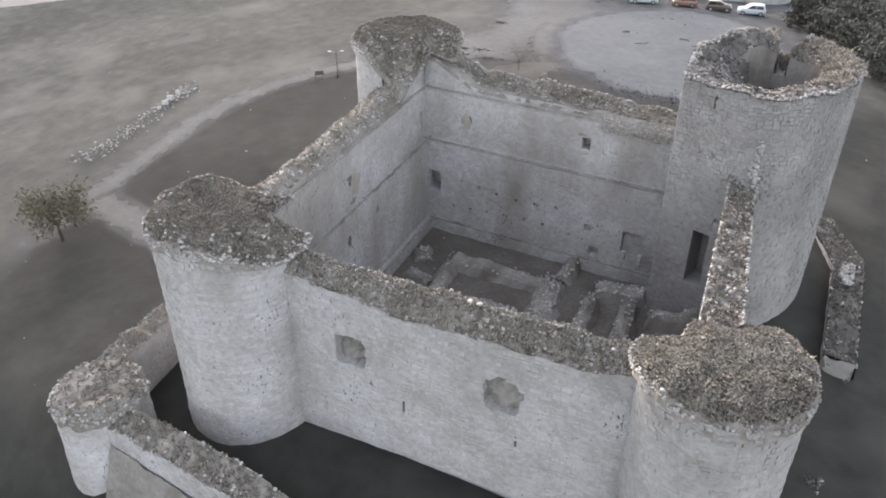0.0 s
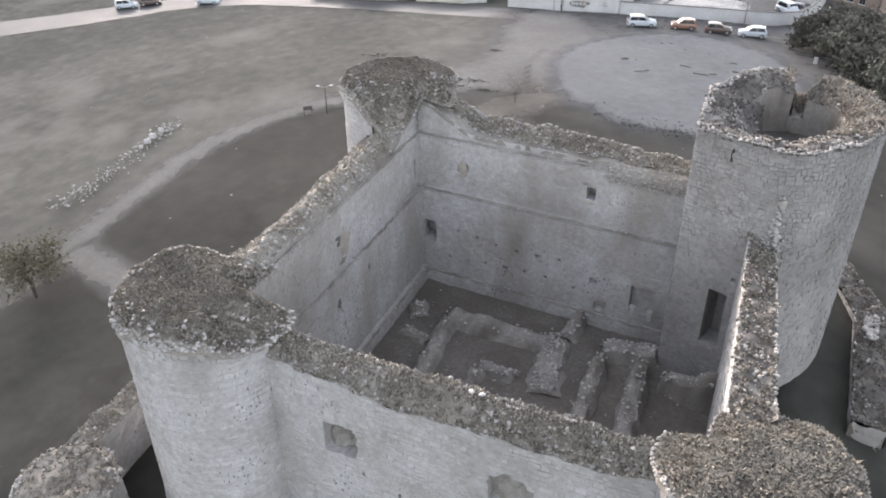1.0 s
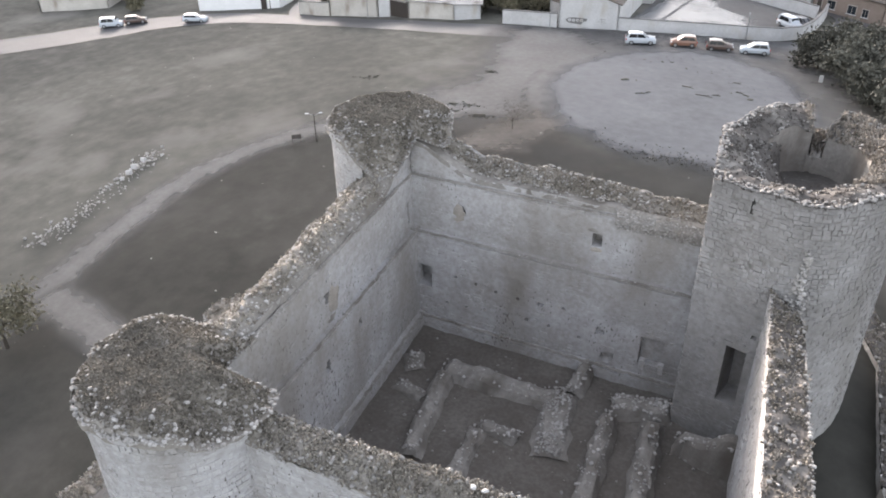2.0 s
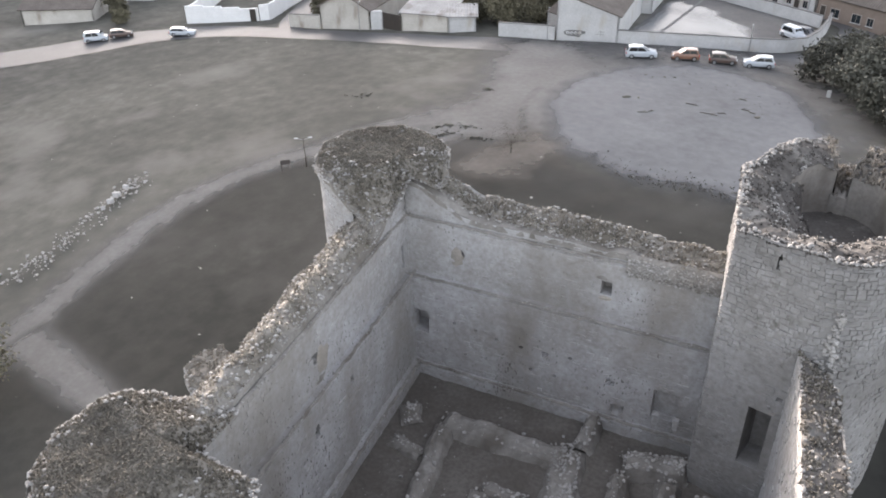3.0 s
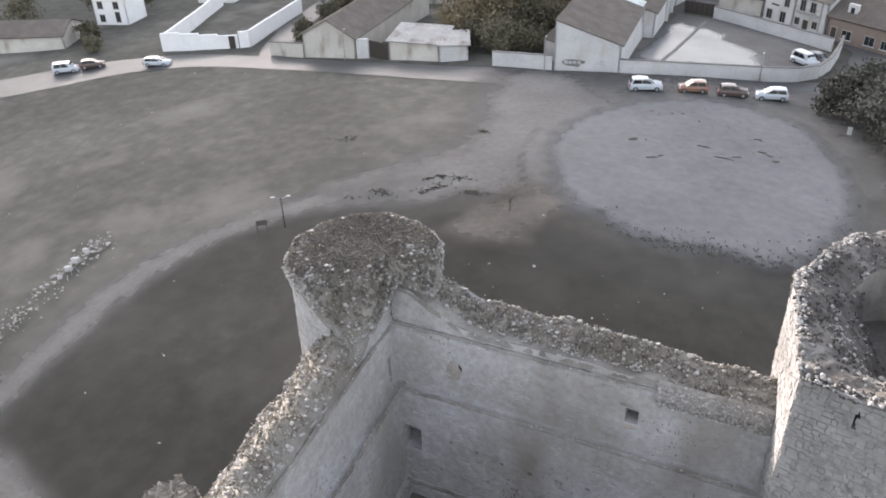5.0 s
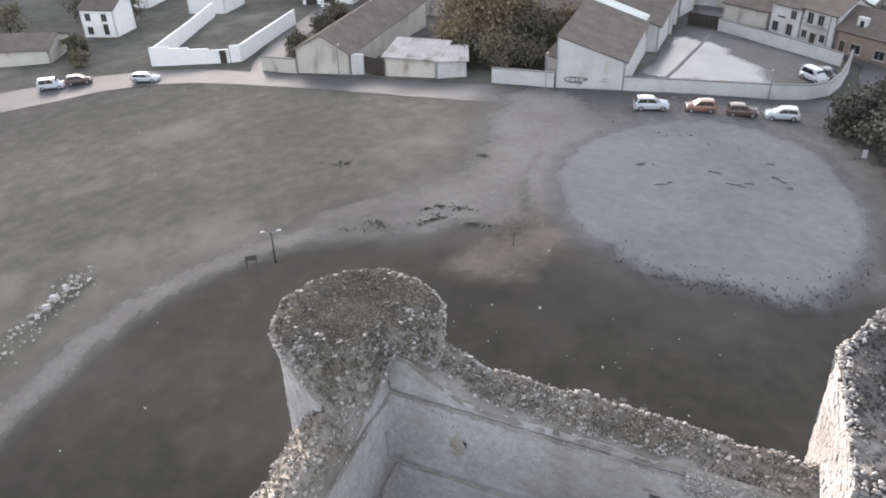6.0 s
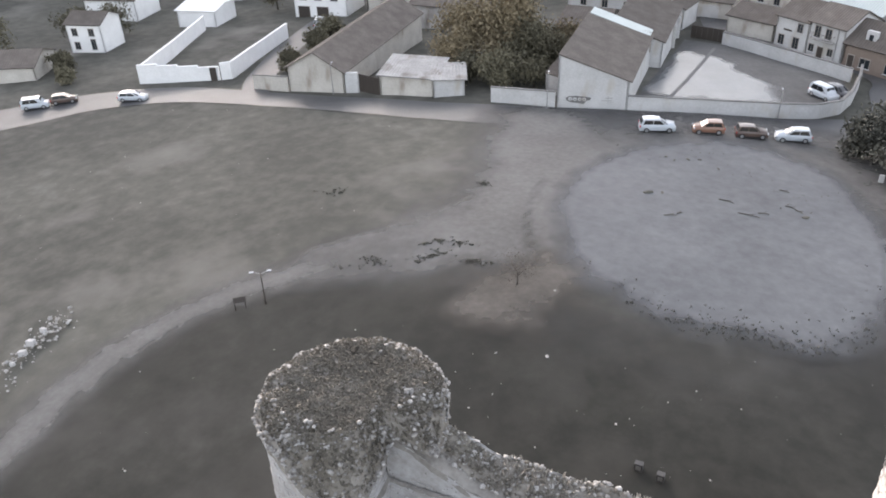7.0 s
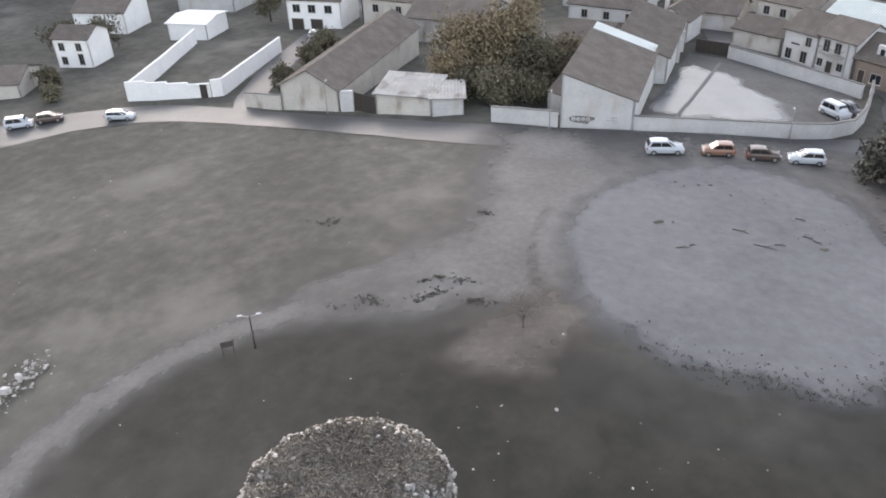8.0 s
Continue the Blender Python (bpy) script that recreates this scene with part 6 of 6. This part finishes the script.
def anywhere(r):
    x, y = r.uniform(-70, 45), r.uniform(-45, 62)
    if -11 < x < 34 and -33 < y < 4:
        x, y = r.uniform(-8, 24), r.uniform(4.5, 28)
    return x, y, lie(x, y) + 0.02


strew(scat, anywhere, 260, 302, sizes=(0.04, 0.16), single=0)
rim = thing("clearing_tufts", (0, 0, 0), "dark weed tufts along the edge of the gravel", "weeds", kind="stuff")


def edge_spot(r):
    a = math.radians(r.gauss(-66, 26))
    q = clearing_reach(a) * (1.0 - abs(r.gauss(0, 0.085)))
    x, y = 8.4 + 15.6 * q * math.cos(a), 48.4 + 20.0 * q * math.sin(a)
    return x, y, lie(x, y) + 0.2


M_weed = shade("dark_weeds", [(0.3, (0.06, 0.057, 0.047)), (0.7, (0.115, 0.109, 0.09))], scale=0.5, fine=6.0, rough=1.0, bump=0.1, vary=0.4)
tufts(rim, edge_spot, 300, 303, h=(0.05, 0.2), mat=M_weed, name="weeds", label="dark low weeds", blades=4, wide=0.04)
for x, y, s in ((0.95, 49.6, 0.95), (2.2, 50.3, 0.45), (15.2, 51.6, 0.7), (2.9, 60.3, 0.5), (4.0, 60.8, 0.4), (0.6, 60.0, 0.45), (1.6, 59.4, 0.35), (6.2, 59.2, 0.4)):
    me = STONES[int(x * 3) % 14].copy()
    me.materials.clear()
    me.materials.append(M_weed)
    ob = part("clod", me, None, m=pose(x, y, lie(x, y) + 0.25, 0, 0, x * 50) @ Matrix.Diagonal((s, s * 0.7, s * 0.5, 1)))
    tagged(ob, "dark clod of earth lying on the pale gravel", "clod", "clods on the gravel")
for x, y, L, rz in ((10.4, 49.25, 2.0, -5), (8.1, 51.4, 1.5, -12), (11.6, 50.3, 1.0, 8), (13.8, 53.0, 1.1, -20), (14.6, 52.5, 0.8, -32), (12.9, 56.6, 1.0, -15), (3.9, 45.7, 1.2, 22), (4.6, 46.6, 0.6, 30)):
    th = thing("dead_branch", (x, y, lie(x, y) + 0.26), "dark dead branch lying on the pale gravel", "branch", "branches on the gravel", rz=rz)
    bm = bmesh.new()
    rod(bm, (-L / 2, 0, 0), (0.05, 0.07, 0.03), 0.06, 0.05, 6)
    rod(bm, (0.05, 0.07, 0.03), (L / 2, -0.03, 0.02), 0.05, 0.025, 6)
    part("stem", bm, M_weed, th)
    bm = bmesh.new()
    rod(bm, (0.0, 0.06, 0.03), (L * 0.28, 0.3, 0.1), 0.035, 0.012, 5)
    part("twig", bm, M_weed, th)
deb = thing("clearing_debris", (0, 0, 0), "twigs and clods strewn on the gravel clearing", "debris", kind="stuff")


def clod(r):
    x, y = r.choice(((16, 57), (4, 63), (-2.5, 60), (14.5, 54), (10, 60)))
    x, y = x + r.gauss(0, 2.0), y + r.gauss(0, 1.2)
    return x, y, lie(x, y) + 0.12


tufts(deb, clod, 70, 304, h=(0.05, 0.3), mat=M_weed, name="twigs", label="dark twigs and dead stalks", blades=3, wide=0.04)

fw = thing("field_weeds", (0, 0, 0), "dark low weeds and dead stalks in the field", "weeds", kind="stuff")


def weedy(r):
    x, y, s = r.choice(((-13.9, 29.7, 0.7), (-12.6, 31.3, 0.6), (-12.9, 30.5, 0.5), (-11.5, 33.2, 0.8), (-8.8, 31.0, 0.7), (-9.6, 30.6, 0.5), (-14.5, 32.2, 0.3), (-13.6, 33.0, 0.3), (-18.0, 28.6, 0.6), (-17.0, 28.0, 0.6), (-20.0, 26.8, 0.9), (-14.6, 45.4, 0.5), (-28.7, 39.8, 1.2)))
    x, y = x + r.gauss(0, s * 0.8), y + r.gauss(0, s * 0.45)
    return x, y, lie(x, y) + 0.12


tufts(fw, weedy, 260, 305, h=(0.04, 0.12), mat=M_weed, name="weeds", label="dark low weeds", blades=5, wide=0.05)
st = thing("wall_stalks", (0, 0, 0), "thin dry stalks standing on the wall head", "weeds", kind="stuff")
tufts(st, lambda r: (r.uniform(2.0, 12.0), 1.5 + r.gauss(0, 0.25), 11.75), 42, 306, h=(0.35, 0.85), mat=M_straw, name="stalks", label="thin dry stalks", blades=3, wide=0.018)

# ---- trees and bushes ----
M_bark = shade("bark", [(0.3, (0.035, 0.03, 0.025)), (0.7, (0.09, 0.078, 0.065))], scale=2.0, fine=14.0, rough=0.95, bump=0.6)


def leaf_mat(name, lo, hi):
    m = shade(name, [(0.3, lo), (0.7, hi)], scale=0.4, fine=3.0, rough=0.8, bump=0.1, vary=0.5)
    return m


M_leaf = leaf_mat("dark_leaves", (0.05, 0.05, 0.041), (0.115, 0.112, 0.09))
M_autumn = leaf_mat("brown_leaves", (0.12, 0.098, 0.062), (0.25, 0.205, 0.13))
M_olive = leaf_mat("grey_green_leaves", (0.07, 0.066, 0.045), (0.15, 0.135, 0.09))


def tree(x, y, h, r, label, seed, mat, leaves=2600, trunk=None, size=0.2, name="tree", flat=0.75, low=0.25, group="trees"):
    """A tapered trunk with limbs, and a crown of many small leaf clumps gathered round the limbs' ends."""
    rnd = random.Random(seed)
    z = lie(x, y)
    t = thing(name, (x, y, z), label, name.replace("_", " "), group)
    th_ = trunk or h * 0.03
    lean = Vector((rnd.uniform(-0.08, 0.08), rnd.uniform(-0.08, 0.08), 1))
    bm = bmesh.new()
    top = lean * h * 0.45
    rod(bm, (0, 0, -0.3), top * 0.5, th_ * 1.25, th_, 10)
    rod(bm, top * 0.5, top, th_, th_ * 0.75, 10)
    part("trunk", bm, M_bark, t)
    ends = []
    for k in range(9):
        a = 2 * math.pi * k / 9 + rnd.uniform(-0.3, 0.3)
        q = rnd.uniform(0.35, 0.85) * r
        e = Vector((math.cos(a) * q, math.sin(a) * q, h * rnd.uniform(low + 0.2, 0.9)))
        s = top * rnd.uniform(0.55, 1.0)
        mid = (s + e) / 2 + Vector((0, 0, 0.12 * h * rnd.uniform(0.2, 1)))
        bm = bmesh.new()
        rod(bm, s, mid, th_ * 0.5, th_ * 0.3, 6)
        rod(bm, mid, e, th_ * 0.3, th_ * 0.1, 6)
        part("limb", bm, M_bark, t)
        ends += [e, mid.lerp(e, 0.5), e + Vector([rnd.gauss(0, 0.22 * r) for _ in range(3)])]
    ends += [Vector((rnd.gauss(0, 0.3 * r), rnd.gauss(0, 0.3 * r), h * rnd.uniform(0.6, 0.95))) for _ in range(8)]
    vs, fs = [], []
    for _ in range(leaves):
        c = rnd.choice(ends)
        sp = 0.17 * r + 0.12
        p = c + Vector((rnd.gauss(0, sp), rnd.gauss(0, sp), rnd.gauss(0, sp * flat)))
        if p.z < h * low * rnd.uniform(0.3, 1.0):
            continue
        s = size * rnd.uniform(0.5, 1.4)
        u = Vector([rnd.gauss(0, 1) for _ in range(3)]).normalized()
        w = u.cross(Vector([rnd.gauss(0, 1) for _ in range(3)])).normalized()
        n0 = len(vs)
        vs += [tuple(p - u * s), tuple(p + w * s * 0.5), tuple(p + u * s), tuple(p - w * s * 0.5 + Vector((0, 0, s * 0.2)))]
        fs.append((n0, n0 + 1, n0 + 2, n0 + 3))
    part("crown", mesh("crown", vs, fs), mat, t)
    return t


tree(-27.6, -14.7, 4.6, 2.6, "small half-bare tree with dull grey-green leaves beside the path", 401, M_olive, 2600, 0.13, 0.16)
M_twiggy = leaf_mat("dry_brown_leaves", (0.085, 0.073, 0.06), (0.165, 0.142, 0.118))
tree(-4.7, 28.7, 3.3, 2.0, "small half-bare brown tree among dry stalks", 402, M_twiggy, 2600, 0.04, 0.04, low=0.05)
for k, (x, y, h, r, m, n, sz) in enumerate(((-29.5, 88.5, 10.0, 6.4, M_autumn, 14000, 0.28), (-23.0, 85.0, 6.6, 4.4, M_olive, 8000, 0.22), (-34.8, 84.0, 6.0, 3.6, M_autumn, 6000, 0.24), (-19.8, 91.5, 5.2, 3.6, M_autumn, 5000, 0.24),
                                            (-26.3, 78.6, 4.6, 3.0, M_olive, 5000, 0.2), (-37.0, 93.5, 7.4, 3.8, M_autumn, 5000, 0.26), (-21.2, 79.0, 3.4, 2.2, M_olive, 2600, 0.18), (-31.6, 79.0, 4.0, 2.4, M_olive, 3000, 0.18))):
    tree(x, y, h, r, "broad brown-leaved tree behind the roadside sheds" if m is M_autumn else "grey-green tree behind the roadside sheds", 410 + k, m, n, size=sz, low=0.12 if h > 5 else 0.04, flat=1.0)
for k, (x, y, h, r, n) in enumerate(((20.8, 71.0, 4.6, 3.4, 6500), (24.5, 66.0, 4.8, 3.6, 6500), (27.5, 60.0, 4.4, 3.4, 6000), (31.0, 54.5, 4.4, 3.4, 5500), (26.0, 74.0, 5.2, 3.8, 6500), (30.5, 68.0, 5.0, 3.8, 6000), (34.0, 61.0, 5.0, 3.8, 5500), (35.0, 49.0, 4.2, 3.4, 4500), (33.5, 76.0, 5.4, 4.0, 5500), (37.5, 69.0, 5.2, 4.0, 5000), (40.0, 58.0, 5.0, 4.0, 4500), (22.8, 79.5, 4.6, 3.2, 4500))):
    tree(x, y, h, r, "dense dark evergreen bush at the field's edge", 430 + k, M_leaf, n, size=0.24, low=0.02, name="bush", group="bushes at the field's edge")
for k, (x, y, h, r) in enumerate(((-112, 92, 6, 3.5), (-103, 71, 3.2, 1.7), (-118, 88, 6, 3.6), (-92, 118, 6, 3.6), (-97, 66, 2.4, 1.3), (-66, 98, 4, 2.6), (-63.5, 90, 3.5, 2.2), (-62, 80, 3, 2.0), (-125, 75, 6, 4))):
    tree(x, y, h, r, "garden tree with dull leaves among the houses", 460 + k, M_olive, 2200, size=0.24, low=0.1, group="garden trees")
